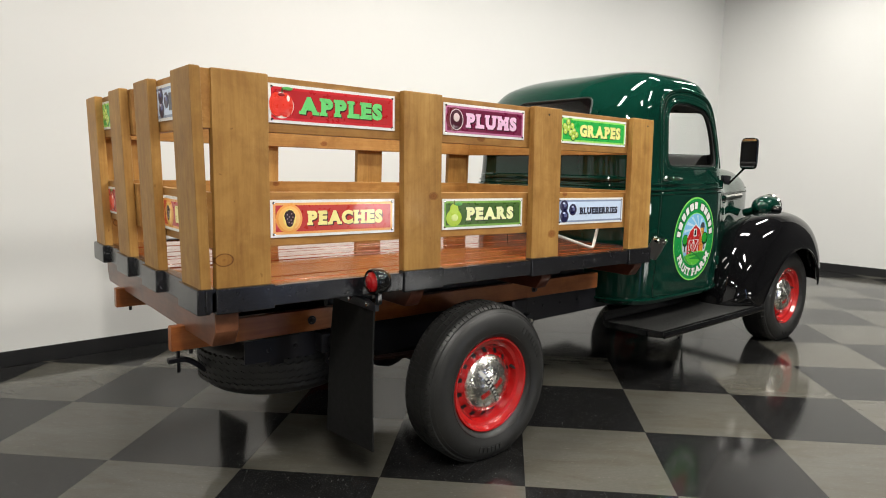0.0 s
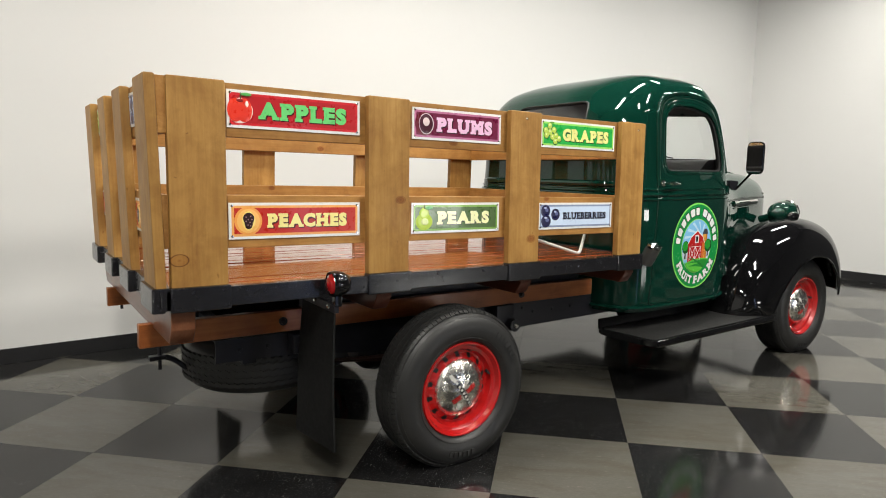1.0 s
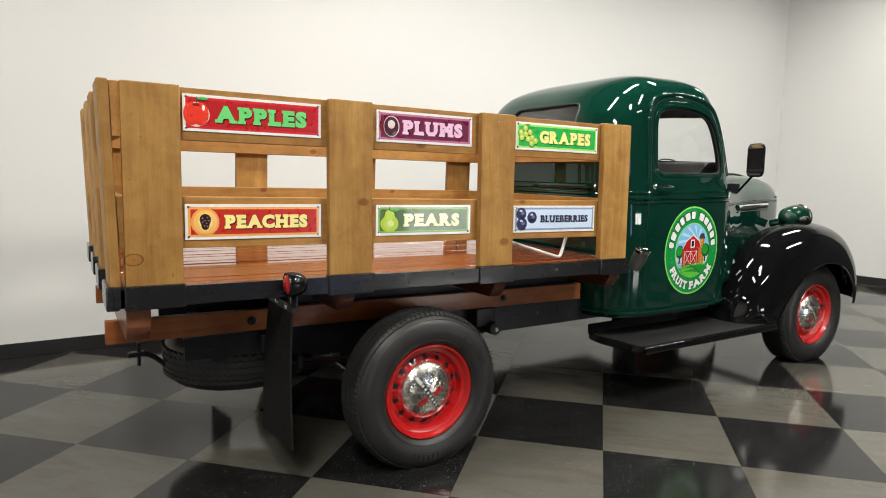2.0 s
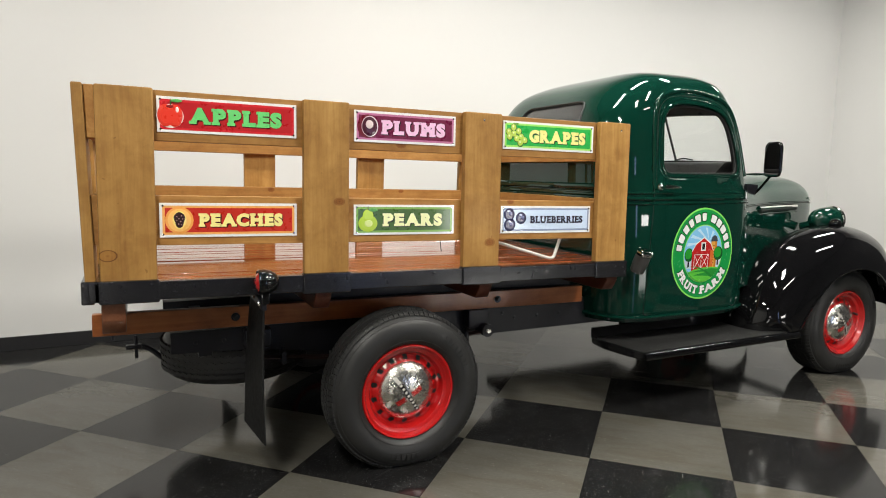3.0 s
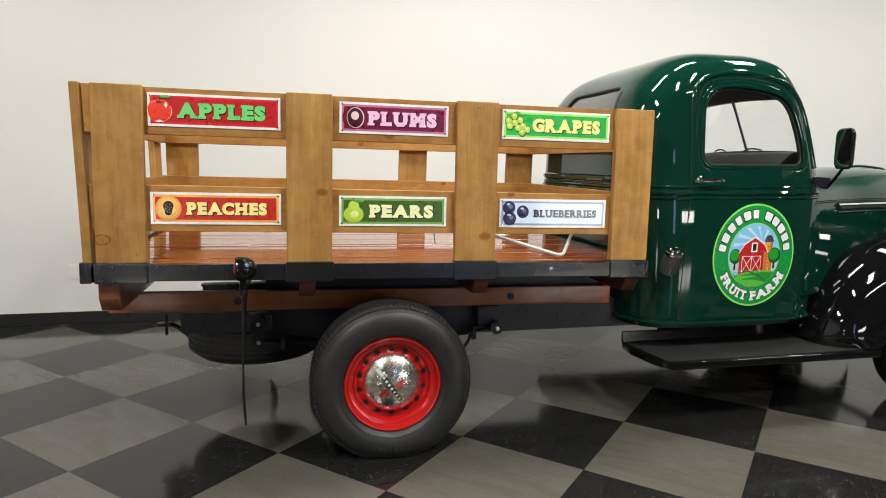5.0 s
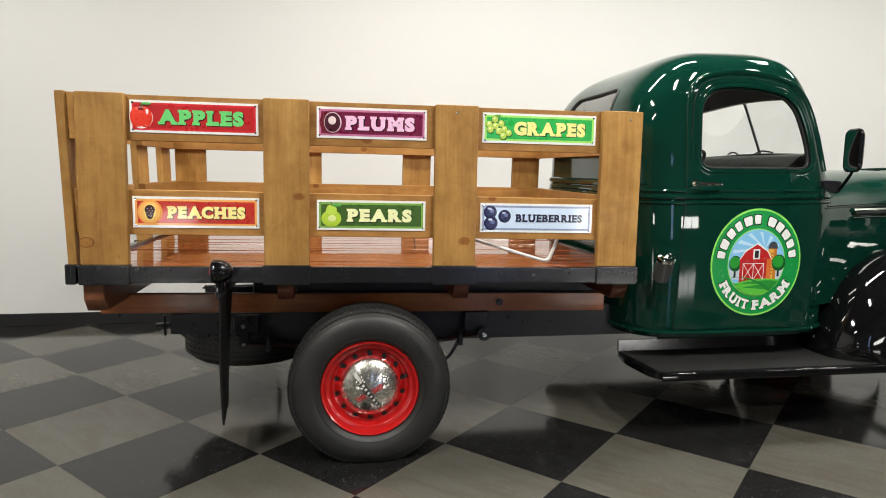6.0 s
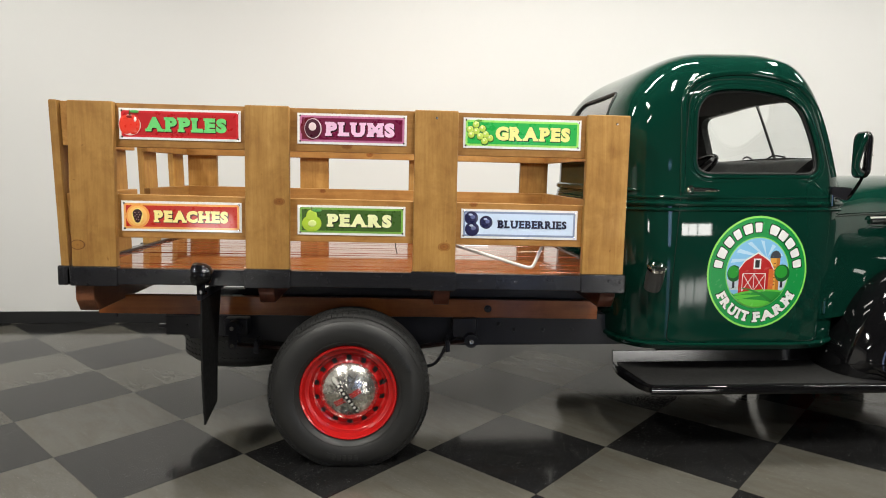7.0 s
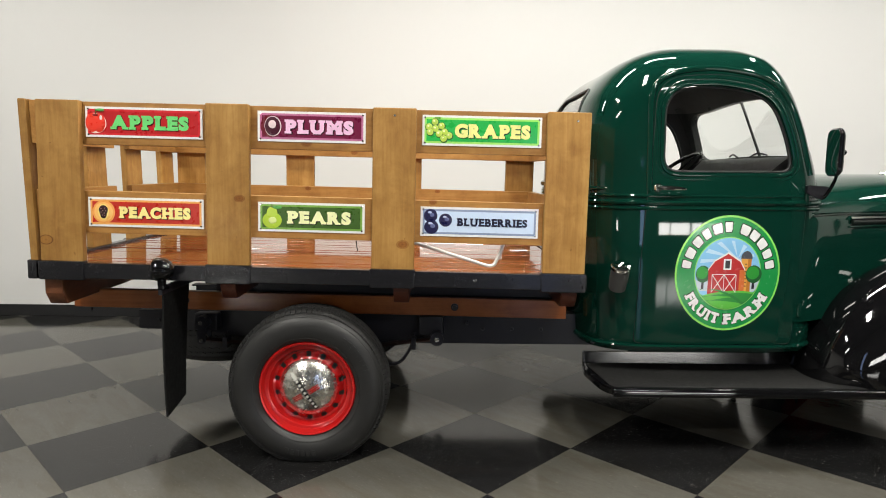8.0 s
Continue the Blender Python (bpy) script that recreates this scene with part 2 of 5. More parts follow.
def rounded(points, radius, steps=6):
    """A closed outline with its corners rounded off."""
    out, n = [], len(points)
    rad = radius if isinstance(radius, (list, tuple)) else [radius] * n
    for i in range(n):
        p, a, b = Vector(points[i]), Vector(points[i - 1]), Vector(points[(i + 1) % n])
        da, db = (a - p), (b - p)
        r = min(rad[i], da.length * 0.49, db.length * 0.49)
        s, e = p + da.normalized() * r, p + db.normalized() * r
        for k in range(steps + 1):
            u = k / steps
            out.append(tuple((1 - u) ** 2 * s + 2 * u * (1 - u) * p + u * u * e))
    return out


def prism(outline, place, depth):
    """A solid from a flat outline; place(u, v, w) gives the point, w from 0 to depth."""
    bm = bmesh.new()
    lo = [bm.verts.new(place(u, v, 0.0)) for u, v in outline]
    hi = [bm.verts.new(place(u, v, depth)) for u, v in outline]
    bm.faces.new(lo)
    bm.faces.new(hi[::-1])
    n = len(lo)
    for i in range(n):
        bm.faces.new((lo[i], hi[i], hi[(i + 1) % n], lo[(i + 1) % n]))
    bmesh.ops.recalc_face_normals(bm, faces=bm.faces)
    return bm


def smooth_line(points, per=8, closed=False):
    """A Catmull-Rom curve through the points."""
    ps = [Vector(p) for p in points]
    n, out = len(ps), []
    for i in range(n if closed else n - 1):
        p0, p1 = ps[i - 1] if (i or closed) else ps[0], ps[i]
        p2 = ps[(i + 1) % n]
        p3 = ps[(i + 2) % n] if closed or i + 2 < n else ps[-1]
        for k in range(per):
            u = k / per
            out.append(0.5 * (2 * p1 + (p2 - p0) * u + (2 * p0 - 5 * p1 + 4 * p2 - p3) * u * u + (3 * p1 - p0 - 3 * p2 + p3) * u ** 3))
    if not closed:
        out.append(ps[-1])
    return out


def tube(points, radius, sides=10, closed=False, bm=None, flatten=1.0):
    """A round bar along a line of points."""
    bm = bm or bmesh.new()
    ps = [Vector(p) for p in points]
    rings, n = [], len(ps)
    spread = [max(p[k] for p in ps) - min(p[k] for p in ps) for k in (0, 1, 2)]
    low = spread.index(min(spread))
    up = Vector([float(k == (2 if spread[2] < 1.2 * spread[low] + 1e-6 else low)) for k in (0, 1, 2)])
    for i, p in enumerate(ps):
        d = (ps[(i + 1) % n] - ps[i - 1]) if closed or 0 < i < n - 1 else (ps[1] - ps[0] if i == 0 else ps[-1] - ps[-2])
        d.normalize()
        a = d.cross(up)
        if a.length < 0.1:
            a = d.cross(Vector((0, 1, 0)) if abs(d.y) < 0.9 else Vector((1, 0, 0)))
        a.normalize()
        b = a.cross(d).normalized()
        r = radius[i] if isinstance(radius, (list, tuple)) else radius
        rings.append([bm.verts.new(p + a * r * math.cos(2 * math.pi * k / sides) + b * r * flatten * math.sin(2 * math.pi * k / sides)) for k in range(sides)])
    for i in range(n if closed else n - 1):
        r0, r1 = rings[i], rings[(i + 1) % n]
        for k in range(sides):
            bm.faces.new((r0[k], r0[(k + 1) % sides], r1[(k + 1) % sides], r1[k]))
    if not closed:
        bm.faces.new(rings[0])
        bm.faces.new(rings[-1][::-1])
    return bm


def lathe(profile, steps=64, place=None, bm=None, close=False):
    """Turns a profile of (radius, height) round an axis; place(a, b, h) gives the point."""
    bm = bm or bmesh.new()
    place = place or (lambda a, b, h: (a, b, h))
    rings = []
    for r, h in profile:
        if r < 1e-6:
            rings.append([bm.verts.new(place(0, 0, h))])
        else:
            rings.append([bm.verts.new(place(r * math.cos(2 * math.pi * k / steps), r * math.sin(2 * math.pi * k / steps), h)) for k in range(steps)])
    pairs = list(zip(rings, rings[1:])) + ([(rings[-1], rings[0])] if close else [])
    for a, b in pairs:
        for k in range(steps):
            q = [a[k % len(a)], a[(k + 1) % len(a)], b[(k + 1) % len(b)], b[k % len(b)]]
            q = [v for i, v in enumerate(q) if v not in q[:i]]
            if len(q) > 2:
                bm.faces.new(q)
    return bm


def grid_surface(rows, closed=False, bm=None):
    """Quads between rows of points."""
    bm = bm or bmesh.new()
    vs = [[bm.verts.new(p) for p in row] for row in rows]
    for a, b in zip(vs, vs[1:]):
        n = len(a)
        for k in range(n if closed else n - 1):
            bm.faces.new((a[k], a[(k + 1) % n], b[(k + 1) % n], b[k]))
    return bm


def thicken(bm, depth):
    """Gives an open sheet a thickness, to the inner side of its normals."""
    bmesh.ops.remove_doubles(bm, verts=bm.verts, dist=1e-5)
    bmesh.ops.recalc_face_normals(bm, faces=bm.faces)
    bm.normal_update()
    faces, rim = list(bm.faces), [e for e in bm.edges if e.is_boundary]
    inner = {v: bm.verts.new(v.co - v.normal * depth) for v in list(bm.verts)}
    for f in faces:
        bm.faces.new([inner[v] for v in reversed(f.verts)])
    for e in rim:
        a, b = e.verts
        bm.faces.new((a, b, inner[b], inner[a]))
    return bm


def glyph(ch, bold):
    """One letter of the built-in font, flat, as corner points and triangles."""
    cu = bpy.data.curves.new("letter", "FONT")
    cu.body, cu.size, cu.offset, cu.resolution_u = ch, 1.0, bold, 3
    ob = bpy.data.objects.new("letter", cu)
    scene.collection.objects.link(ob)
    me = bpy.data.meshes.new_from_object(ob.evaluated_get(bpy.context.evaluated_depsgraph_get()))
    bpy.data.objects.remove(ob)
    me.calc_loop_triangles()
    return [v.co.to_2d() for v in me.vertices], [tuple(t.vertices) for t in me.loop_triangles]


def spans_at(pts, tris, y):
    """Where a level line runs through a letter."""
    found = []
    for t in tris:
        xs = []
        for a, b in ((0, 1), (1, 2), (2, 0)):
            p, q = pts[t[a]], pts[t[b]]
            if (p.y - y) * (q.y - y) < 0:
                xs.append(p.x + (q.x - p.x) * (y - p.y) / (q.y - p.y))
        if len(xs) == 2:
            found.append(sorted(xs))
    out = []
    for a, b in sorted(found):
        if out and a < out[-1][1] + 0.01:
            out[-1][1] = max(out[-1][1], b)
        else:
            out.append([a, b])
    return out


def text_mesh(words, high, place, bold, width, depth=0.0015):
    """Heavy letters with slab feet, set to a height and width about a middle; place(u, v, w) gives the point."""
    pieces, x, before = [], 0.0, ""
    for ch in words:
        pts, tris = glyph(ch, bold)
        x0, x1 = min(p.x for p in pts), max(p.x for p in pts)
        y0, y1 = min(p.y for p in pts), max(p.y for p in pts)
        bars = []
        if ch not in "SGCO":
            for y, ya, yb in ((y0 + 0.03, y0, y0 + 0.15), (y1 - 0.03, y1 - 0.15, y1)):
                if ch == "A" and y > 0.3:
                    continue
                for a, b in spans_at(pts, tris, y):
                    wide = b - a > 0.3
                    out = 0.03 if ch in "AR" else 0.06
                    if ch == "R" and y < 0.3 and a > (x0 + x1) / 2:
                        bars.append((a - 0.01, b + 0.015, ya, y0 + 0.12))
                        continue
                    bars.append((a - out, b + (0.0 if wide else out), ya, yb))
        lo, hi = min([x0] + [q[0] for q in bars]), max([x1] + [q[1] for q in bars])
        if before == "A" and ch in "CS":
            x -= 0.05
        pieces.append((x - lo, pts, tris, bars))
        x += hi - lo + 0.03
        before = ch
    total = x - 0.03
    ys = [p.y for q in pieces for p in q[1]]
    y0, y1 = min(ys), max(ys)

    def at(px, py, w):
        return place((px / total - 0.5) * width, ((py - y0) / (y1 - y0) - 0.5) * high, w)
    bm = bmesh.new()
    for dx, pts, tris, bars in pieces:
        vs = [bm.verts.new(at(p.x + dx, p.y, depth)) for p in pts]
        for t in tris:
            bm.faces.new([vs[k] for k in t])
        for a, b, ya, yb in bars:
            q = [(a + dx, ya), (b + dx, ya), (b + dx, yb), (a + dx, yb)]
            top = [bm.verts.new(at(u, v, depth + 0.0002)) for u, v in q]
            low = [bm.verts.new(at(u, v, 0.0)) for u, v in q]
            bm.faces.new(top)
            for k in range(4):
                bm.faces.new((low[k], low[(k + 1) % 4], top[(k + 1) % 4], top[k]))
    me = bpy.data.meshes.new("lettering")
    bm.to_mesh(me)
    bm.free()
    return me


def with_mat(me, mat):
    me.materials.clear()
    me.materials.append(mat)
    return me


def boolean(me, cutter, op):
    """The mesh, cut by another one, as a new mesh."""
    a, b = bpy.data.objects.new("a", me), bpy.data.objects.new("b", cutter)
    scene.collection.objects.link(a)
    scene.collection.objects.link(b)
    md = a.modifiers.new("cut", "BOOLEAN")
    md.object, md.operation, md.solver = b, op, "EXACT"
    dg = bpy.context.evaluated_depsgraph_get()
    out = bpy.data.meshes.new_from_object(a.evaluated_get(dg))
    bpy.data.objects.remove(a)
    bpy.data.objects.remove(b)
    return out


def bm_mesh(bm):
    me = bpy.data.meshes.new("cutter")
    bm.to_mesh(me)
    bm.free()
    return me


def curve1(x, xs, ys):
    """Smooth interpolation of a table (monotone cubic)."""
    if x <= xs[0]:
        return ys[0]
    if x >= xs[-1]:
        return ys[-1]
    i = max(n for n in range(len(xs) - 1) if xs[n] <= x)
    def slope(j):
        if j == 0 or j == len(xs) - 1:
            k = min(j, len(xs) - 2)
            return (ys[k + 1] - ys[k]) / (xs[k + 1] - xs[k])
        a, b = (ys[j] - ys[j - 1]) / (xs[j] - xs[j - 1]), (ys[j + 1] - ys[j]) / (xs[j + 1] - xs[j])
        return 0.0 if a * b <= 0 else 2 * a * b / (a + b)
    h = xs[i + 1] - xs[i]
    u = (x - xs[i]) / h
    return (ys[i] * (1 + 2 * u) * (1 - u) ** 2 + slope(i) * h * u * (1 - u) ** 2 + ys[i + 1] * u * u * (3 - 2 * u) + slope(i + 1) * h * u * u * (u - 1))


# ---- the room ----
X0, X1, Y0, Y1 = -5.4, 7.73, -6.6, 2.83
XC = 6.88          # where the out-of-square east wall meets the north wall


def build_room():
    part_of = [
        ("wall_north", (X0 - 0.15, X1 + 0.15, Y1, Y1 + 0.15), WALL),
        ("wall_south", (X0 - 0.15, X1 + 0.15, Y0 - 0.15, Y0), BACKWALL),
        ("wall_west", (X0 - 0.15, X0, Y0 - 0.15, Y1), WALL),
    ]
    for name, (a, b, c, d), mat in part_of:
        ob = part(name, box(a, b, c, d, -0.1, ROOM_H), mat, smooth=False)
        tagged(ob, "plain painted wall of a showroom", "wall", kind="structure")
    ys = -0.6
    xs = XC + (X1 - XC) * (Y1 - ys) / (Y1 - Y0)
    for name, outline, mat in (("wall_east", [(XC, Y1), (xs, ys), (X1 + 0.15, ys), (X1 + 0.15, Y1)], WALL), ("wall_south_east", [(xs, ys), (X1, Y0), (X1 + 0.15, Y0), (X1 + 0.15, ys)], BACKWALL)):
        ob = part(name, prism(outline, lambda u, v, w: (u, v, -0.1 + w), ROOM_H + 0.1), mat, smooth=False)
        tagged(ob, "plain painted wall of a showroom", "wall", kind="structure")
    ob = part("baseboard", prism([(XC, Y1 - 0.009), (X1, Y0 + 0.009), (X1 - 0.009, Y0 + 0.009), (XC - 0.009, Y1 - 0.009)], lambda u, v, w: (u, v, w), 0.102), BASEBD, smooth=False)
    tagged(ob, "black vinyl baseboard along the foot of the wall", "baseboard", kind="structure")
    ob = part("ceiling", box(X0 - 0.15, X1 + 0.15, Y0 - 0.15, Y1 + 0.15, ROOM_H, ROOM_H + 0.12), CEIL, smooth=False)
    tagged(ob, "dark open ceiling of a showroom", "ceiling", kind="structure")
    for a, b, c, d in ((X0, XC, Y1 - 0.009, Y1), (X0, X0 + 0.009, Y0, Y1 - 0.009), (X0 + 0.009, X1 - 0.009, Y0, Y0 + 0.009)):
        ob = part("baseboard", box(a, b, c, d, 0.0, 0.102, 0.003), BASEBD)
        tagged(ob, "black vinyl baseboard along the foot of the wall", "baseboard", kind="structure")


build_room()


# ---- ceiling lights ----
LIGHTS = ((-2.7, -4.6, True), (3.2, -4.6, True),
          (-1.9, -2.0, False), (1.1, -2.1, False), (2.3, -2.0, False), (5.2, -1.8, True),
          (-3.2, 0.9, True), (0.2, 0.7, True), (1.7, 0.6, True), (3.4, 0.7, False), (5.6, 0.9, True))


def ceiling_light(x, y, along_x=True):
    lx, ly = (0.56, 0.13) if along_x else (0.13, 0.56)
    z = ROOM_H - 0.4
    top = empty("ceiling_light", (x, y, z), "white strip light hanging below the ceiling", "ceiling light", "strip lights on the ceiling")
    bm = box(x - lx, x + lx, y - ly, y + ly, z + 0.01, z + 0.07, 0.008)
    part("housing", bm, WHITE, top)
    for sx, sy in ((-0.8, 0), (0.8, 0)):
        px, py = x + (sx * lx if along_x else 0), y + (0 if along_x else sx * ly)
        part("hanger", tube([(px, py, z + 0.06), (px, py, ROOM_H)], 0.004, 6), SATIN, top)
    part("diffuser", box(x - lx + 0.015, x + lx - 0.015, y - ly + 0.015, y + ly - 0.015, z, z + 0.009), LAMP, top, "glowing white diffuser")
    light = bpy.data.lights.new("strip_lamp", "AREA")
    light.shape, light.size, light.size_y = "RECTANGLE", 2 * lx - 0.04, 2 * ly - 0.04
    light.energy, light.color = LAMP_POWER * ((1.0 if x < 0 else 0.6) if y < -3 else (0.9 if x > 4 else 1.4 if x > 0 else 2.0) if y < 0 else 1.0 if x < 3 else 0.74), (1.0, 0.965, 0.885)
    ob = new("strip_lamp", light)
    ob.location = (x, y, z - 0.006)


for lx, ly, along in LIGHTS:
    ceiling_light(lx, ly, along)


# ---- windows and a glass door in the wall behind the camera ----
def glow_mat(name, color, strength):
    m = lamp_mat(name)
    b = m.node_tree.nodes["Principled BSDF"]
    b.inputs["Emission Color"].default_value = (*color, 1)
    b.inputs["Emission Strength"].default_value = strength
    return m


DAYLIGHT = glow_mat("daylit window pane", (1.0, 0.98, 0.94), 20.0)
DUSK = glow_mat("tinted blue glass pane", (0.30, 0.48, 1.0), 3.0)


def back_window(name, x0, x1, z0, z1, n, mat, label, kind):
    top = empty(name, ((x0 + x1) / 2, Y0, z0), label, kind, kind="structure")
    part("pane", box(x0, x1, Y0 + 0.002, Y0 + 0.008, z0, z1), mat, top, smooth=False)
    for k in range(n + 1):
        x = x0 + (x1 - x0) * k / n
        part("mullion", box(x - 0.014, x + 0.014, Y0 + 0.008, Y0 + 0.05, z0 - 0.03, z1 + 0.03, 0.004), BASEBD, top)
    for z in (z0, z1):
        part("mullion", box(x0 + 0.02, x1 - 0.02, Y0 + 0.01, Y0 + 0.045, z - 0.02, z + 0.02, 0.004), BASEBD, top)


back_window("window_1", 3.3, 4.9, 0.55, 1.05, 3, DAYLIGHT, "bright gridded window in the dark wall", "window")
back_window("window_2", -3.0, -2.4, 0.5, 0.95, 1, DAYLIGHT, "small bright window in the dark wall", "window")
back_window("door_1", 1.75, 2.2, 0.14, 2.2, 1, DUSK, "tinted blue glass door in the dark wall", "door")


# ---- wall outlet ----
def wall_outlet(x, z):
    top = empty("wall_outlet", (x, Y1, z), "white plastic power outlet set in the wall", "outlet")
    part("cover_plate", box(x - 0.036, x + 0.036, Y1 - 0.006, Y1 - 0.0005, z - 0.058, z + 0.058, 0.002), WHITE, top)
    for dz in (-0.022, 0.022):
        part("socket", box(x - 0.016, x + 0.016, Y1 - 0.0085, Y1 - 0.005, z + dz - 0.014, z + dz + 0.014, 0.002), WHITE, top)


wall_outlet(-2.18, 0.43)

# ---- the truck ----
truck = empty("truck", (1.0, YC, 0.0), "dark green vintage stake bed truck with black fenders on showroom floor", "truck")
RAKE = Matrix.Translation((0, 0, 0.85)) @ Matrix.Rotation(radians(0.95), 4, "Y") @ Matrix.Translation((0, 0, -0.85))
YR, YL = 0.12, 1.70              # right and left stake faces
YB = 0.905               # the bed's middle line
SKEW = Matrix()                  # the bed sits a little askew: its left side further back
SKEW[0][1], SKEW[0][3] = -0.022, 0.022 * YR
RAKE = RAKE @ SKEW
STAKES_X = (-1.195, -0.455, 0.275, 1.035)
STAKE_W = 0.19


def lean(sx, sy):
    """The racks lean a little: so far in x and y for each metre of height."""
    m = Matrix()
    m[0][2], m[1][2] = sx, sy
    return Matrix.Translation((0, 0, 0.85)) @ m @ Matrix.Translation((0, 0, -0.85))


LEAN_R, LEAN_L, LEAN_B = lean(0, 0.02), lean(0, -0.02), lean(-0.03, 0)


def bed_part(name, bm, mat, parent=None, label="", shear=None, **kw):
    if shear is not None:
        bm.transform(shear)
    bm.transform(RAKE)
    return part(name, bm, mat, parent or truck, label, **kw)


def build_bed():
    # deck of varnished boards with steel strips between
    deck = bed_part("deck_frame", box(-1.20, 1.22, YR + 0.025, YL - 0.025, 0.815, 0.842), BEAM, label="dark frame under the deck boards")
    y, w = YR + 0.045, 0.0795
    uneven = random.Random(4)
    n = 0
    while y < YL - 0.06:
        y2 = min(y + w, YL - 0.045)
        bm = box(-1.19, 1.215, y + 0.001, y2 - 0.001, 0.842, 0.868 + 0.001 * (n % 3), 0.002, 1)
        bm.transform(Matrix.Translation((0, y, 0.86)) @ Matrix.Rotation(radians(uneven.uniform(-0.45, 0.45)), 4, "X") @ Matrix.Rotation(radians(uneven.uniform(-0.06, 0.06)), 4, "Y") @ Matrix.Translation((0, -y, -0.86)))
        bed_part("plank", bm, DECK, deck)
        y, n = y2, n + 1
    # edge irons
    for ya, yb in ((YR - 0.006, YR + 0.032), (YL - 0.032, YL + 0.006)):
        bed_part("edge_iron", box(-1.215, 1.222, ya, yb, 0.806, 0.876, 0.004), IRON)
    for xa, xb in ((-1.232, -1.192), (1.205, 1.236)):
        bed_part("edge_iron", box(xa, xb, YR - 0.006, YL + 0.006, 0.806, 0.876 if xa > 0 else 0.884, 0.004), IRON)
    for x in (0.737,):
        bm = lathe([(0.0, 0.003), (0.005, 0.002), (0.007, 0.0)], 12, lambda a, b, h, x=x: (x + a, YR - 0.006 - h, 0.842 + b))
        bed_part("rivet", bm, CHROME)
    # cross beams with cut-off lower corners
    for x in (-1.155, -0.37, 0.41, 1.165):
        half = 0.035
        rear = x < -1
        za, zb = 0.722, 0.806
        if rear:
            half, za = 0.04, 0.676
        ya, yb = YR + 0.02, YL - 0.02
        outline = [(ya, zb), (yb, zb), (yb, za + 0.055), (yb - 0.035, za), (ya + 0.035, za), (ya, za + 0.055)]
        bm = prism(outline, lambda u, v, w, x=x, half=half: (x - half + w, u, v), 2 * half)
        bmesh.ops.bevel(bm, geom=bm.edges[:], offset=0.003, segments=1, affect="EDGES")
        bed_part("cross_beam", bm, BEAM if not rear else BEAM_REAR, label="" if not rear else "brown wooden beam across the tail of the bed")
    # steel channels between beams and sills
    for y in (YB - 0.37, YB + 0.33):
        bed_part("bed_channel", box(-0.56, 1.20, y, y + 0.04, 0.67, 0.815, 0.004), SATIN)
    # long sills on the frame
    for y, xa, za, zb in ((0.45, -1.245, 0.599, 0.692), (1.33, -1.235, 0.599, 0.690)):
        bed_part("long_sill", box(xa, 1.225, y, y + 0.04, za, zb, 0.004), SILL, label="orange-brown stained long sill")
        for x in (-0.683, 0.665):
            bm = lathe([(0.0, 0.016), (0.011, 0.016), (0.012, 0.004), (0.019, 0.004), (0.019, 0.0)], 12, lambda a, b, h, x=x, y=y: (x + a, y - h, 0.646 + b))
            bed_part("bolt", bm, SATIN)
    for y in (0.47, 1.35):
        bm = tube([(-1.17, y, 0.60), (-1.17, y, 0.578)], 0.007, 8)
        bed_part("hanging_bolt", bm, SATIN)


def stake_at(x0, x1, y0, y1, shear):
    bm = box(x0, x1, y0, y1, 0.845, 1.588, 0.006, 2)
    return bed_part("stake", bm, STAKE, shear=shear)


def pocket_at(x0, x1, y0, y1):
    bm = box(x0, x1, y0, y1, 0.798, 0.884, 0.006, 2)
    return bed_part("stake_pocket", bm, IRON)


def screw(x, y, z, side=-1):
    bm = lathe([(0.0, 0.002), (0.004, 0.0015), (0.0055, 0.0)], 10, lambda a, b, h: (x + a, y + side * h, z + b))
    return bm


SAG = Matrix.Translation((-1.19, 0, 1.1)) @ Matrix.Rotation(radians(0.2), 4, "Y") @ Matrix.Translation((1.19, 0, -1.1))


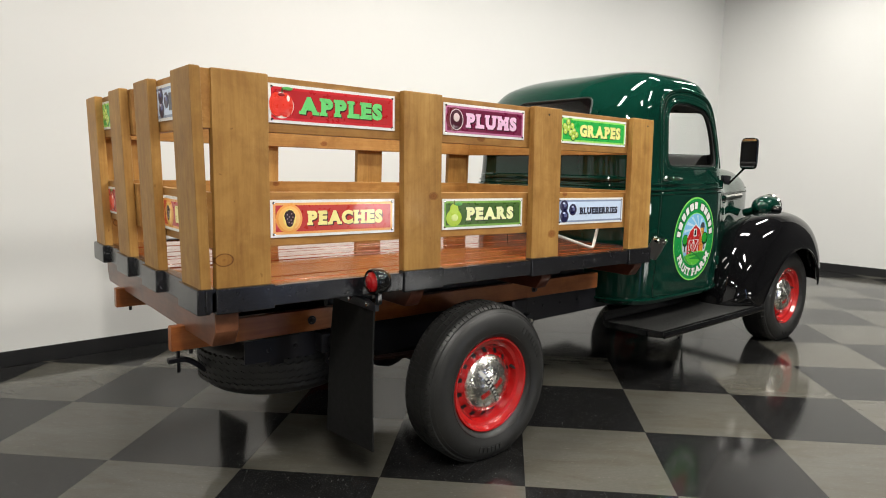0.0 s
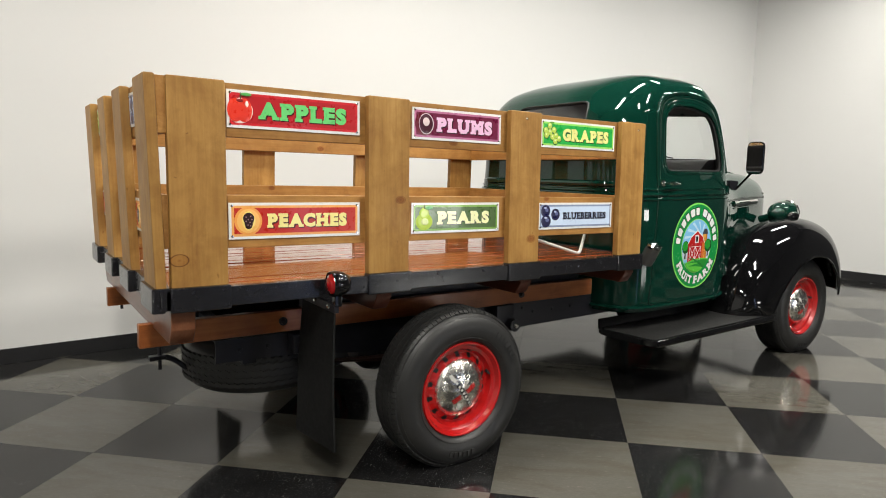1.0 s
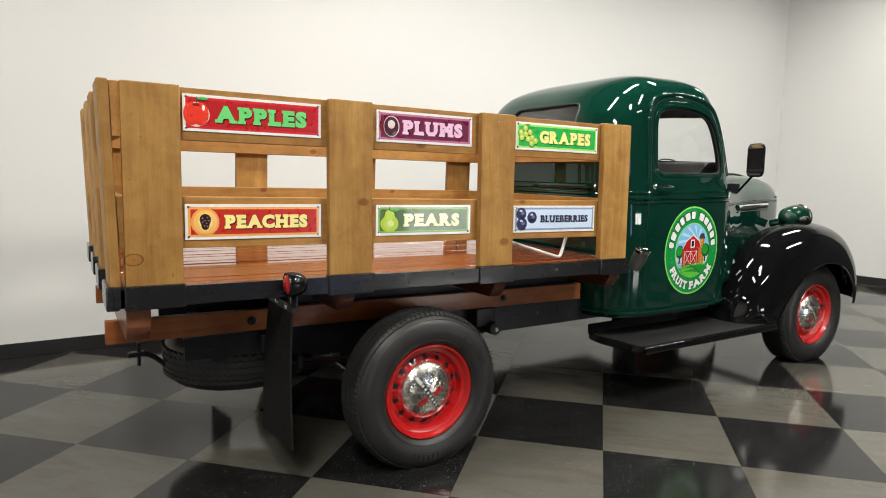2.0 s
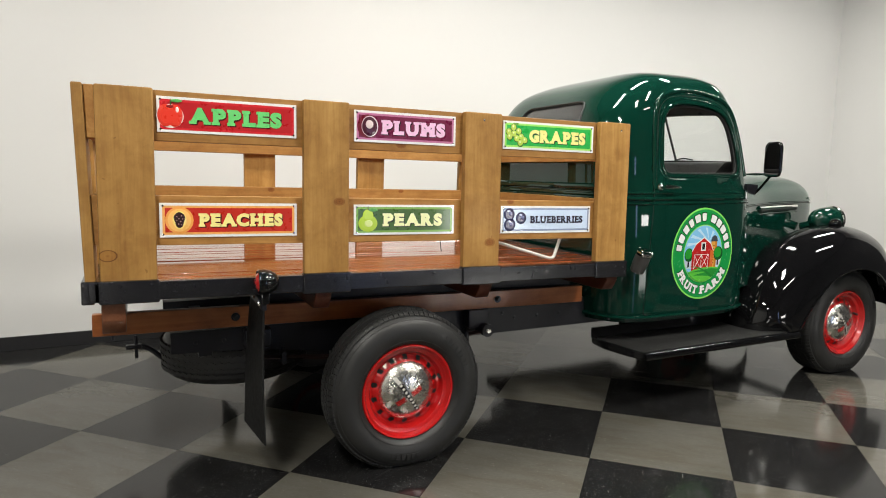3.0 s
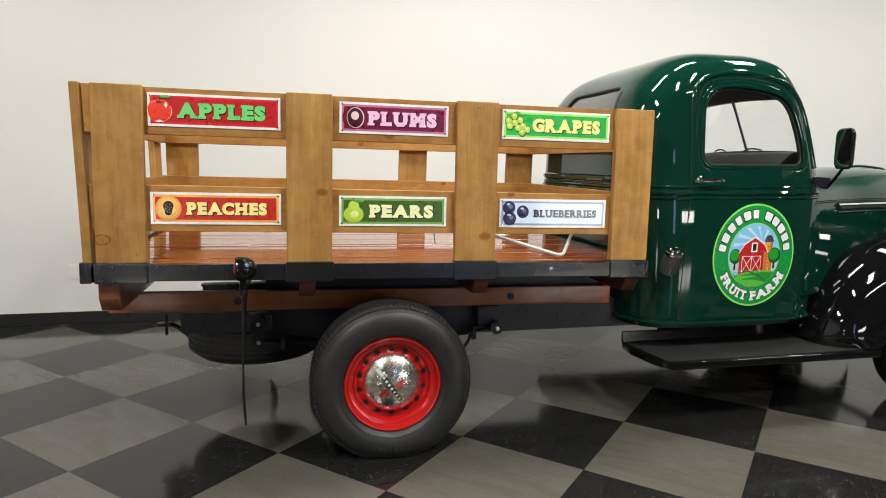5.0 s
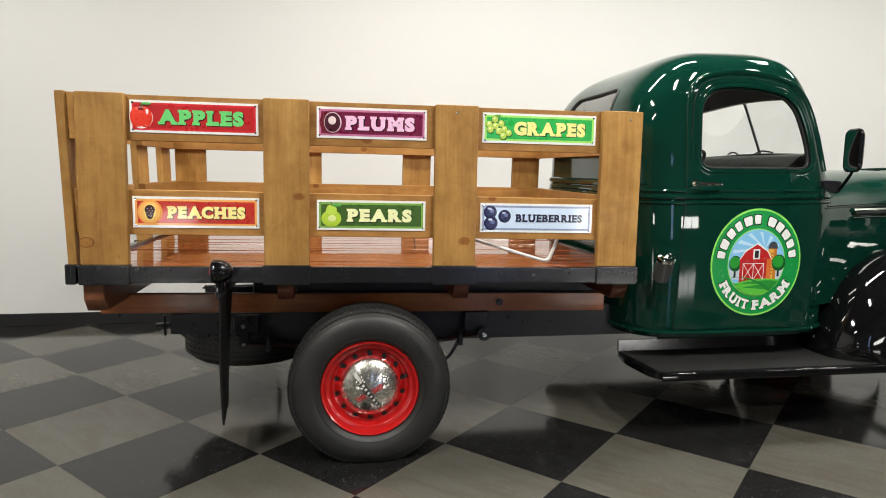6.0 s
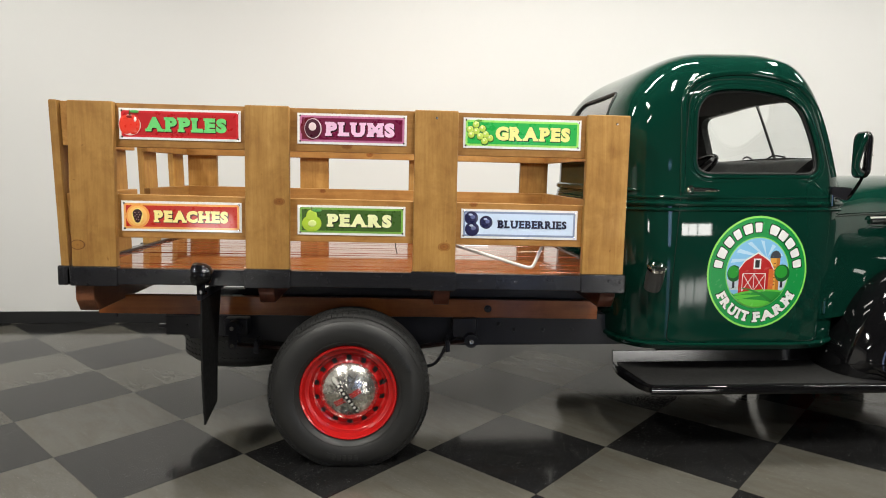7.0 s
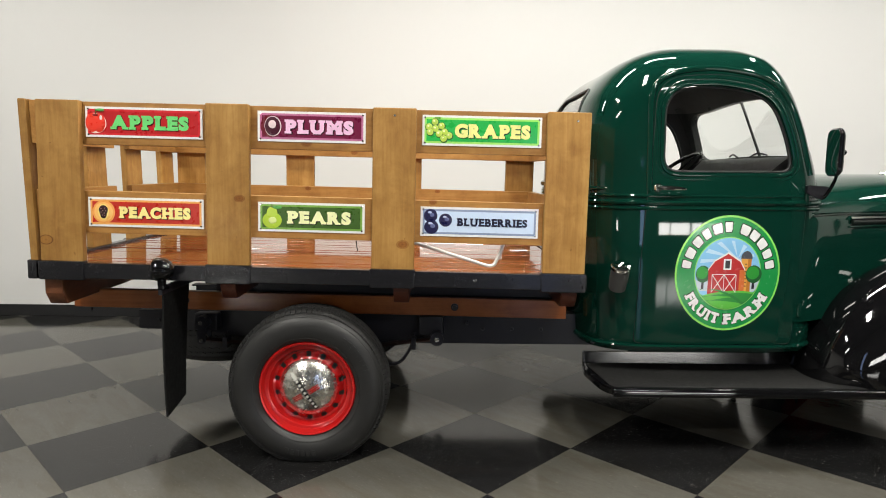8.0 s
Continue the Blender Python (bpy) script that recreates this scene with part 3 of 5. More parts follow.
def build_racks():
    t = 0.036
    for k, (face, s) in enumerate(((YR, 1), (YL, -1))):
        for x in STAKES_X:
            stake_at(x, x + STAKE_W, *sorted((face, face + s * t)), LEAN_R if s > 0 else LEAN_L)
            pocket_at(x - 0.006, x + STAKE_W + 0.006, *sorted((face - s * 0.014, face + s * 0.03)))
        for za, zb in ((1.398, 1.585), (1.013, 1.196)):
            a = face + s * (t + 0.001)
            sag = s > 0 and za < 1.2
            bm = box(-1.19, 1.222, *sorted((a, a + s * 0.036)), za - (0.006 if sag else 0.0), zb, 0.004)
            if sag:
                bm.transform(SAG)
            bed_part("rail_board", bm, RAIL, shear=LEAN_R if s > 0 else LEAN_L)
    for x, z in ((0.37, 1.555), (1.165, 1.55)):
        bed_part("stake_screw", screw(x, YR - 0.0005, z), STEEL, shear=LEAN_R)
    # tail rack
    xa = -1.243
    for y in REAR_Y:
        bm = box(xa, xa + t, y, y + STAKE_W, 0.845, 1.588, 0.006, 2)
        bed_part("stake", bm, STAKE, shear=LEAN_B)
        bed_part("stake_pocket", box(xa - 0.014, xa + 0.03, y - 0.006, y + STAKE_W + 0.006, 0.798, 0.884, 0.006), IRON)
    for za, zb in ((1.398, 1.585), (1.013, 1.196)):
        for ya, yb in ((REAR_Y[0] + 0.02, REAR_Y[1] + STAKE_W + 0.025), (REAR_Y[2] - 0.03, REAR_Y[3] + STAKE_W + 0.05)):
            bed_part("rail_board", box(xa + t + 0.001, xa + 2 * t, ya, yb, za, zb, 0.004), REARRAIL, shear=LEAN_B)

    # boards across the front of the bed, behind the cab
    for za, zb in ((1.398, 1.585), (1.013, 1.196)):
        bed_part("rail_board", box(1.186, 1.222, YR + 0.076, YL - 0.076, za, zb, 0.004), REARRAIL)


REAR_Y = (0.125, 0.585, 1.0, 1.465)
build_bed()
build_racks()


# ---- signs ----
def disc(cu, cv, ru, rv, w, place, steps=28):
    """A slightly domed oval plate."""
    bm = bmesh.new()
    lathe([(0.0, 0.0016), (0.7, 0.0015), (1.0, 0.0)], steps, lambda a, b, h: place(cu + a * ru, cv + b * rv, w + h), bm)
    return bm


def plate(u0, u1, v0, v1, w0, w1, place):
    return prism([(u0, v0), (u1, v0), (u1, v1), (u0, v1)], lambda u, v, w: place(u, v, w0 + w), w1 - w0)


def sign_colors(kind):
    return {
        "apples": ((0.60, 0.022, 0.03), (0.46, 0.014, 0.018), (0.15, 0.62, 0.18)),
        "plums": ((0.50, 0.17, 0.31), (0.15, 0.009, 0.045), (0.86, 0.55, 0.75)),
        "grapes": ((0.35, 0.75, 0.15), (0.02, 0.42, 0.07), (0.85, 0.82, 0.3)),
        "peaches": ((0.82, 0.40, 0.11), (0.50, 0.026, 0.014), (0.9, 0.80, 0.30)),
        "pears": ((0.20, 0.40, 0.07), (0.05, 0.115, 0.022), (0.88, 0.90, 0.50)),
        "blueberries": ((0.24, 0.30, 0.45), (0.60, 0.72, 0.90), (0.008, 0.008, 0.03)),
    }[kind]


SIGN_MATS = {}


def paint(color, gloss=0.28):
    key = tuple(round(c, 4) for c in color)
    if key not in SIGN_MATS:
        SIGN_MATS[key] = flat("sign print", color, gloss)
    return SIGN_MATS[key]


def fruit_picture(kind, sign, tilt, place, r):
    """The printed fruit, as a few thin raised shapes."""
    def oval(name, u, v, ru, rv, w, col):
        bm = disc(u, v, ru, rv, w, place)
        bm.transform(tilt)
        part(name, bm, paint(col), sign, smooth=False)
    if kind == "apples":
        oval("apple_edge", 0.0, -0.006, r * 0.99, r * 0.93, 0.0, (0.85, 0.75, 0.68))
        for su in (-1, 1):
            oval("apple_picture", su * r * 0.32, -0.004, r * 0.60, r * 0.87, 0.0014, (0.74, 0.045, 0.022))
        oval("apple_picture", 0.0, -r * 0.18, r * 0.87, r * 0.68, 0.0016, (0.74, 0.04, 0.02))
        oval("apple_shine", r * 0.52, r * 0.38, r * 0.12, r * 0.22, 0.0034, (0.92, 0.8, 0.75))
        oval("apple_dimple", 0.0, r * 0.62, r * 0.26, r * 0.12, 0.0034, (0.28, 0.01, 0.01))
        oval("apple_stem", r * 0.05, r * 0.95, r * 0.05, r * 0.26, 0.004, (0.04, 0.10, 0.02))
        oval("apple_leaf", r * 0.46, r * 1.08, r * 0.42, r * 0.13, 0.0045, (0.10, 0.40, 0.10))
    elif kind == "plums":
        oval("plum_picture", -r * 0.04, 0.0, r * 0.92, r * 0.98, 0.0, (0.14, 0.008, 0.02))
        oval("plum_rim", r * 0.12, 0.0, r * 0.74, r * 0.86, 0.0014, (0.72, 0.62, 0.66))
        oval("plum_flesh", r * 0.10, 0.0, r * 0.66, r * 0.80, 0.0026, (0.055, 0.006, 0.018))
        oval("plum_stone", r * 0.08, r * 0.16, r * 0.34, r * 0.36, 0.004, (0.75, 0.62, 0.62))
    elif kind == "grapes":
        for u, v in ((-0.85, 0.3), (-0.35, 0.72), (-0.3, 0.15), (0.22, 0.38), (0.02, -0.28), (0.5, -0.12), (0.42, -0.68), (0.9, -0.42), (-0.75, -0.15)):
            oval("grape_shade", u * r + 0.002, v * r - 0.002, r * 0.36, r * 0.36, -0.0004, (0.03, 0.14, 0.02))
        for u, v in ((-0.85, 0.3), (-0.35, 0.72), (-0.3, 0.15), (0.22, 0.38), (0.02, -0.28), (0.5, -0.12), (0.42, -0.68), (0.9, -0.42), (-0.75, -0.15)):
            oval("grape_picture", u * r, v * r, r * 0.28, r * 0.28, 0.0012, (0.5, 0.66, 0.1))
            oval("grape_shine", u * r - 0.003, v * r + 0.003, r * 0.09, r * 0.09, 0.0028, (0.8, 0.85, 0.45))
        oval("grape_leaf", -0.1 * r, 1.05 * r, r * 0.3, r * 0.1, 0.0016, (0.15, 0.35, 0.05))
    elif kind == "peaches":
        oval("peach_picture", 0.0, 0.0, r, r * 1.02, 0.0, (0.85, 0.36, 0.08))
        oval("peach_flesh", 0.0, 0.0, r * 0.82, r * 0.86, 0.0016, (0.9, 0.5, 0.14))
        oval("peach_hollow", 0.0, 0.0, r * 0.55, r * 0.7, 0.0026, (0.9, 0.68, 0.2))
        oval("peach_stone", 0.0, r * 0.12, r * 0.42, r * 0.48, 0.0036, (0.025, 0.006, 0.008))
        oval("peach_stone", 0.0, -r * 0.16, r * 0.32, r * 0.42, 0.0037, (0.025, 0.006, 0.008))
        for u, v in ((-0.19, 0.28), (0.14, 0.33), (0.22, 0.10), (-0.04, 0.12), (-0.2, -0.02), (0.08, -0.1), (-0.07, -0.28), (0.13, -0.33)):
            oval("seed", u * r, v * r, r * 0.045, r * 0.05, 0.0054, (0.42, 0.27, 0.27))
    elif kind == "pears":
        oval("pear_picture", 0.0, -0.3 * r, r * 0.85, r * 0.72, 0.0, (0.42, 0.60, 0.05))
        oval("pear_neck", 0.0, 0.35 * r, r * 0.48, r * 0.55, 0.0005, (0.48, 0.66, 0.08))
        oval("pear_core", r * 0.05, -r * 0.3, r * 0.36, r * 0.3, 0.0022, (0.68, 0.78, 0.3))
        oval("pear_stem", 0.0, r * 0.98, r * 0.05, r * 0.2, 0.0022, (0.1, 0.12, 0.03))
        oval("pear_leaf", 0.45 * r, 0.85 * r, r * 0.42, r * 0.15, 0.002, (0.1, 0.35, 0.08))
    else:
        for u, v, s in ((-0.42, 0.50, 0.60), (0.90, 0.14, 0.58), (-0.34, -0.48, 0.63)):
            oval("berry_picture", u * r, v * r, r * s, r * s, 0.0, (0.014, 0.014, 0.06))
            oval("berry_shine", u * r - 0.004, v * r + r * s * 0.5, r * s * 0.3, r * s * 0.16, 0.0018, (0.5, 0.55, 0.75))
            oval("berry_crown", u * r + 0.006, v * r + 0.004, r * s * 0.35, r * s * 0.3, 0.0016, (0.12, 0.14, 0.3))


def sign_board(kind, origin, du, dw, length, height, words=True, shear=None):
    """A glossy printed plate with a white rim; origin is its middle, du its long way, dw its face's way."""
    o, du, dw = Vector(origin), Vector(du), Vector(dw)
    tilt = RAKE @ shear

    def place(u, v, w):
        return o + du * u + Vector((0, 0, v)) + dw * w
    rim, field, letters = sign_colors(kind)
    bm = plate(-length / 2, length / 2, -height / 2, height / 2, 0.0, 0.004, place)
    sign = bed_part("sign", bm, paint((0.78, 0.78, 0.76)), truck, "glossy printed fruit sign with a white rim: " + kind, shear, smooth=False)

    def sub(name, bm, col):
        bm.transform(tilt)
        return part(name, bm, paint(col), sign, smooth=False)
    e = 0.010
    sub("border", plate(-length / 2 + e, length / 2 - e, -height / 2 + e, height / 2 - e, 0.004, 0.0046, place), rim)
    f = 0.019
    sub("field", plate(-length / 2 + f, length / 2 - f, -height / 2 + f, height / 2 - f, 0.0046, 0.0052, place), field)
    for su in (-1, 1):
        for sv in (-1, 1):
            u, v = su * (length / 2 - 0.012), sv * (height / 2 - 0.011)
            bm = bmesh.new()
            lathe([(0.0, 0.0022), (0.0035, 0.0018), (0.0048, 0.0)], 10, lambda a, b, h: place(u + a, v + b, 0.0052 + h), bm)
            bm.transform(tilt)
            part("screw", bm, CHROME, sign)
    r = height * (0.36 if kind == "apples" else 0.385)
    left = -length / 2 + 0.03 + r if not words else {"apples": -0.212, "plums": -0.176, "grapes": -0.190, "peaches": -0.188, "pears": -0.175, "blueberries": -0.196}[kind]
    fruit_picture(kind, sign, tilt, lambda u, v, w: place(left + u, v, 0.0053 + w), r)
    if words:
        high, width, mid = {"apples": (0.063, 0.345, 0.026), "plums": (0.062, 0.303, 0.033), "grapes": (0.062, 0.333, 0.046),
                            "peaches": (0.053, 0.320, 0.040), "pears": (0.058, 0.286, 0.034), "blueberries": (0.036, 0.314, 0.057)}[kind]
        for name, dd, col, w, grow in (("lettering", 0.0, letters, 0.0066, 0.0),) if kind == "blueberries" else (("letter_shadow", 0.0038, tuple(c * 0.12 for c in field), 0.0054, 0.0016), ("lettering", 0.0, letters, 0.0066, 0.0)):
            me = text_mesh(kind.upper(), high, lambda u, v, w2, dd=dd, w=w: place(mid + u + dd, v - dd, w + w2), (0.048 if kind == "blueberries" else 0.068) + grow / high, width, 0.0004)
            me.transform(tilt)
            part(name, with_mat(me, paint(col)), None, sign)
    else:
        sub("bar", plate(0.0, length / 2 - 0.05, -0.03, 0.03, 0.0053, 0.0062, place), letters)


SIGN_ROWS = ((1.498, ("apples", "plums", "grapes"), 0.132), (1.104, ("peaches", "pears", "blueberries"), 0.131))
for z, kinds, hh in SIGN_ROWS:
    for kind, xm, ll in zip(kinds, (-0.735, 0.003, 0.752), (0.515, 0.475, 0.525)):
        sign_board(kind, (xm, YR + 0.0368, z if z > 1.3 else z - 0.0035 * (xm + 1.19)), (1, 0, 0), (0, -1, 0), ll, hh, True, LEAN_R)
for kind, y, z in (("blueberries", 0.445, 1.498), ("peaches", 0.445, 1.105), ("grapes", 1.325, 1.498), ("apples", 1.325, 1.105)):
    sign_board(kind, (-1.243 + 0.0368, y, z), (0, -1, 0), (-1, 0, 0), 0.30, 0.125, False, LEAN_B)


# ---- cab ----
CX = 1.83
ZS = (0.46, 0.52, 0.80, 1.00, 1.15, 1.30, 1.42, 1.50, 1.65, 1.75, 1.83, 1.882, 1.918, 1.934)
HALF = (0.675, 0.697, 0.7055, 0.7075, 0.703, 0.684, 0.677, 0.673, 0.663, 0.648, 0.615, 0.532, 0.38, 0.15)
REAR = (0.55, 0.565, 0.575, 0.582, 0.585, 0.585, 0.585, 0.580, 0.546, 0.481, 0.396, 0.302, 0.195, 0.08)
FORE = (0.61, 0.61, 0.61, 0.61, 0.61, 0.588, 0.553, 0.526, 0.461, 0.402, 0.330, 0.240, 0.14, 0.05)
EXP = 5.0
LEFT = 1.08        # the left half is a little fuller, and sits further back


def set_back(dy):
    return 0.105 * max(0.0, dy) ** 2


def cab_dims(z):
    return curve1(z, ZS, HALF), curve1(z, ZS, REAR), curve1(z, ZS, FORE)


def cab_ring(z, phi, grow=0.0):
    b, ar, af = cab_dims(z)
    a = (af if math.cos(phi) > 0 else ar) + grow
    b = (b * LEFT if math.sin(phi) > 0 else b) + grow
    r = (abs(math.cos(phi) / a) ** EXP + abs(math.sin(phi) / b) ** EXP) ** (-1 / EXP)
    return Vector((CX + r * math.cos(phi) - set_back(r * math.sin(phi)), YC + r * math.sin(phi), z))


def cab_f(p):
    b, ar, af = cab_dims(p[2])
    dx, dy = p[0] - CX, p[1] - YC
    b = b * LEFT if dy > 0 else b
    dx += set_back(dy)
    a = af if dx > 0 else ar
    return (abs(dx / a) ** EXP + abs(dy / b) ** EXP) ** (1 / EXP) - 1


def cab_normal(p):
    e = 0.004
    g = Vector([(cab_f([p[j] + e * (j == i) for j in range(3)]) - cab_f([p[j] - e * (j == i) for j in range(3)])) for i in range(3)])
    return g.normalized() if g.length > 1e-9 else Vector((0, 0, 1))


def cab_y(x, z, side=-1, grow=0.0):
    """The cab's side at a place seen from the side."""
    b, ar, af = cab_dims(z)
    b = b * LEFT if side > 0 else b
    x += set_back(b) if side > 0 else 0.0
    a = af if x > CX else ar
    u = min(0.999, abs((x - CX) / (a + grow)))
    return YC + side * (b + grow) * (1 - u ** EXP) ** (1 / EXP)


def cab_shell(grow, thick, z0, z1=1.934, steps=144):
    n = 60
    zs = [z0 + (z1 - z0) * (1 - (1 - k / n) ** 1.35) for k in range(n + 1)]
    rows = [[cab_ring(z, 2 * math.pi * k / steps, grow) for k in range(steps)] for z in zs]
    bm = grid_surface(rows, closed=True)
    top = bm.verts.new((CX, YC, z1 + 0.004))
    bm.verts.ensure_lookup_table()
    last = [v for v in bm.verts if abs(v.co.z - z1) < 1e-6 and v is not top]
    last.sort(key=lambda v: math.atan2(v.co.y - YC, v.co.x - CX))
    for k in range(len(last)):
        bm.faces.new((last[k], last[(k + 1) % len(last)], top))
    bmesh.ops.recalc_face_normals(bm, faces=bm.faces)
    outer = list(bm.faces)
    inner = {}
    for v in list(bm.verts):
        inner[v] = bm.verts.new(v.co - cab_normal(v.co) * thick)
    for f in outer:
        nf = bm.faces.new([inner[v] for v in reversed(f.verts)])
        nf.material_index = 1
    for e in [e for e in bm.edges if e.is_boundary]:
        a, b = e.verts
        if a in inner and b in inner:
            bm.faces.new((a, b, inner[b], inner[a]))
    bmesh.ops.recalc_face_normals(bm, faces=bm.faces)
    return bm


def cab_finish(me):
    """Smooth shading after the cuts: the true normals of the round body."""
    normals = []
    for p in me.polygons:
        for li in p.loop_indices:
            g = cab_normal(me.vertices[me.loops[li].vertex_index].co)
            d = g.dot(p.normal)
            if (abs(d) < 0.8 and 1.2 < p.center.z < 1.76) or (d < -0.8 and p.center.z < 1.70):
                p.material_index = 2
            normals.append(g if d > 0.8 else (-g if d < -0.8 else p.normal.copy()))
    me.polygons.foreach_set("use_smooth", [True] * len(me.polygons))
    me.normals_split_custom_set([tuple(v) for v in normals])
    return me


WINDOW = rounded([(1.60, 1.315), (2.205, 1.315), (2.175, 1.46), (2.09, 1.655), (1.85, 1.71), (1.60, 1.692)], [0.075, 0.075, 0.15, 0.2, 0.2, 0.14], 8)
DOOR = rounded([(1.495, 0.515), (2.235, 0.515), (2.262, 1.10), (2.268, 1.31), (2.20, 1.53), (2.08, 1.715), (1.86, 1.762), (1.563, 1.74), (1.552, 1.45), (1.522, 1.15)], [0.03, 0.03, 0.1, 0.1, 0.2, 0.2, 0.2, 0.13, 0.1, 0.1], 8)


def grow_outline(outline, d):
    c = Vector((sum(p[0] for p in outline) / len(outline), sum(p[1] for p in outline) / len(outline)))
    out, n = [], len(outline)
    for i in range(n):
        a, b = Vector(outline[i - 1]), Vector(outline[(i + 1) % n])
        t = (b - a).normalized()
        nrm = Vector((t.y, -t.x))
        if nrm.dot(Vector(outline[i]) - c) < 0:
            nrm = -nrm
        out.append(tuple(Vector(outline[i]) + nrm * d))
    return out


def build_cab():
    shell = cab_shell(0.0, 0.035, 0.47)
    me = bpy.data.meshes.new("cab_body")
    shell.to_mesh(me)
    shell.free()
    for m in (GREEN, LINER, DASH):
        me.materials.append(m)
    side = bm_mesh(prism(WINDOW, lambda u, v, w: (u, YC - 1.0 + w, v), 2.0))
    me = boolean(me, side, "DIFFERENCE")
    back = rounded([(YC - 0.34, 1.53), (YC + 0.34, 1.53), (YC + 0.32, 1.735), (YC - 0.32, 1.735)], 0.07, 6)
    me = boolean(me, bm_mesh(prism(back, lambda u, v, w: (1.05 + w, u, v), 0.6)), "DIFFERENCE")
    pane = rounded([(YC - 0.60, 1.395), (YC, 1.412), (YC + 0.60, 1.395), (YC + 0.57, 1.675), (YC, 1.715), (YC - 0.57, 1.675)], [0.07, 0.2, 0.07, 0.09, 0.3, 0.09], 6)
    me = boolean(me, bm_mesh(prism(pane, lambda u, v, w: (2.0 + w, u, v), 0.7)), "DIFFERENCE")
    cab = part("cab_body", cab_finish(me), None, truck, "rounded dark green steel cab")
    part("floor_pan", box(1.32, 2.38, YC - 0.60, YC + 0.60, 0.485, 0.50), SATIN, cab)
    # doors, each a thin skin over the body
    for s, where in ((-1, "right"), (1, "left")):
        bm = cab_shell(0.004, 0.02, 0.47)
        dm = bpy.data.meshes.new("door")
        bm.to_mesh(dm)
        bm.free()
        for m in (GREEN, DASH, DASH):
            dm.materials.append(m)
        dm = boolean(dm, bm_mesh(prism(DOOR, lambda u, v, w: (u, YC + (0.0 if s > 0 else -1.0) + w, v), 1.0)), "INTERSECT")
        dm = boolean(dm, bm_mesh(prism(grow_outline(WINDOW, 0.004), lambda u, v, w: (u, YC - 1.0 + w, v), 2.0)), "DIFFERENCE")
        door = part("door", cab_finish(dm), None, truck, "closed green cab door with an open window")
        line = [(u, cab_y(u, v, s, 0.002), v) for u, v in DOOR]
        part("door_seam", tube(line, 0.0024, 6, True), SEAM, door)
        lip = [(u, cab_y(u, v, s, 0.004), v) for u, v in grow_outline(WINDOW, 0.012)]
        part("window_bead", tube(lip, 0.009, 8, True, flatten=0.7), GREEN, door)
        lip = [(u, cab_y(u, v, s, 0.002), v) for u, v in grow_outline(WINDOW, 0.033)]
        part("window_flange", tube(lip, 0.006, 10, True, flatten=0.7), GREEN, door)
        gasket = [(u, cab_y(u, v, s, -0.012), v) for u, v in grow_outline(WINDOW, -0.004)]
        part("window_channel", tube(gasket, 0.0065, 8, True), DASH, door, "black rubber window channel")
        # handle
        hx, hz = 1.575, 1.243
        y0 = cab_y(hx, hz, s, 0.004)
        bm = lathe([(0.0, 0.012), (0.012, 0.011), (0.019, 0.005), (0.021, 0.0)], 20, lambda a, b, h: (hx + a, y0 + s * h, hz + b))
        tube([(hx, y0, hz), (hx, y0 + s * 0.042, hz)], 0.009, 10, bm=bm)
        tube(smooth_line([(hx - 0.012, y0 + s * 0.045, hz + 0.001), (hx + 0.03, y0 + s * 0.047, hz), (hx + 0.08, y0 + s * 0.043, hz - 0.002), (hx + 0.115, y0 + s * 0.036, hz - 0.004)], 5), [0.0105] * 8 + [0.010, 0.0095, 0.009, 0.0085, 0.008, 0.007, 0.006, 0.004], 10, bm=bm)
        part("handle", bm, CHROME, door, "chrome door handle")
        for hz2 in (1.20, 0.68):
            hy = cab_y(2.262, hz2, s, 0.006)
            part("hinge", tube([(2.268, hy, hz2 - 0.03), (2.268, hy, hz2 + 0.03)], 0.010, 10), GREEN, door)
    # drip moulding over the door
    for s in (-1, 1):
        path = smooth_line([(1.538, 1.23), (1.537, 1.50), (1.54, 1.66), (1.585, 1.738), (1.70, 1.777), (1.864, 1.783), (2.06, 1.742), (2.168, 1.655), (2.235, 1.52), (2.298, 1.306)], 6)
        part("drip_moulding", tube([(p[0], cab_y(p[0], p[1], s, 0.002), p[1]) for p in path], 0.014, 12, flatten=0.6), GREEN, cab)
    # belt creases round the back and the sides
    for z, r in ((1.150, 0.009), (1.177, 0.013), (1.207, 0.008)):
        pts = [cab_ring(z, math.pi + (k / 60 - 0.5) * 2 * 2.35, 0.001) for k in range(61)]
        part("belt_moulding", tube(pts, r, 8), GREEN, cab)
    n = 48
    for z, r in ((1.238, 0.020), (1.196, 0.012)):
        pts = [cab_ring(z, math.pi + (k / n - 0.5) * 2 * 0.93, 0.0) for k in range(n + 1)]
        part("back_ledge", tube(pts, [r * min(1.0, 0.15 + min(k, n - k) / 5) for k in range(n + 1)], 10), GREEN, cab)
    pts = [cab_ring(0.50, math.pi + (k / 60 - 0.5) * 2 * 2.3, 0.003) for k in range(61)]
    part("lower_moulding", tube(pts, 0.012, 8), GREEN, cab)
    # glass
    zs = [1.38 + 0.345 * k / 12 for k in range(13)]
    for s in (-1, 1):
        ys = [s * 0.61 * k / 20 for k in range(21)]
        rows = []
        for z in zs:
            row = []
            for dy in ys:
                b, ar, af = cab_dims(z)
                u = min(0.995, abs(dy) / b)
                row.append((CX + af * (1 - u ** EXP) ** (1 / EXP) - 0.02 - set_back(dy), YC + dy, z))
            rows.append(row)
        g = part("windshield", thicken(grid_surface(rows), 0.004), GLASS, cab, "clear flat windshield pane")
        g.visible_shadow = False
    rows = []
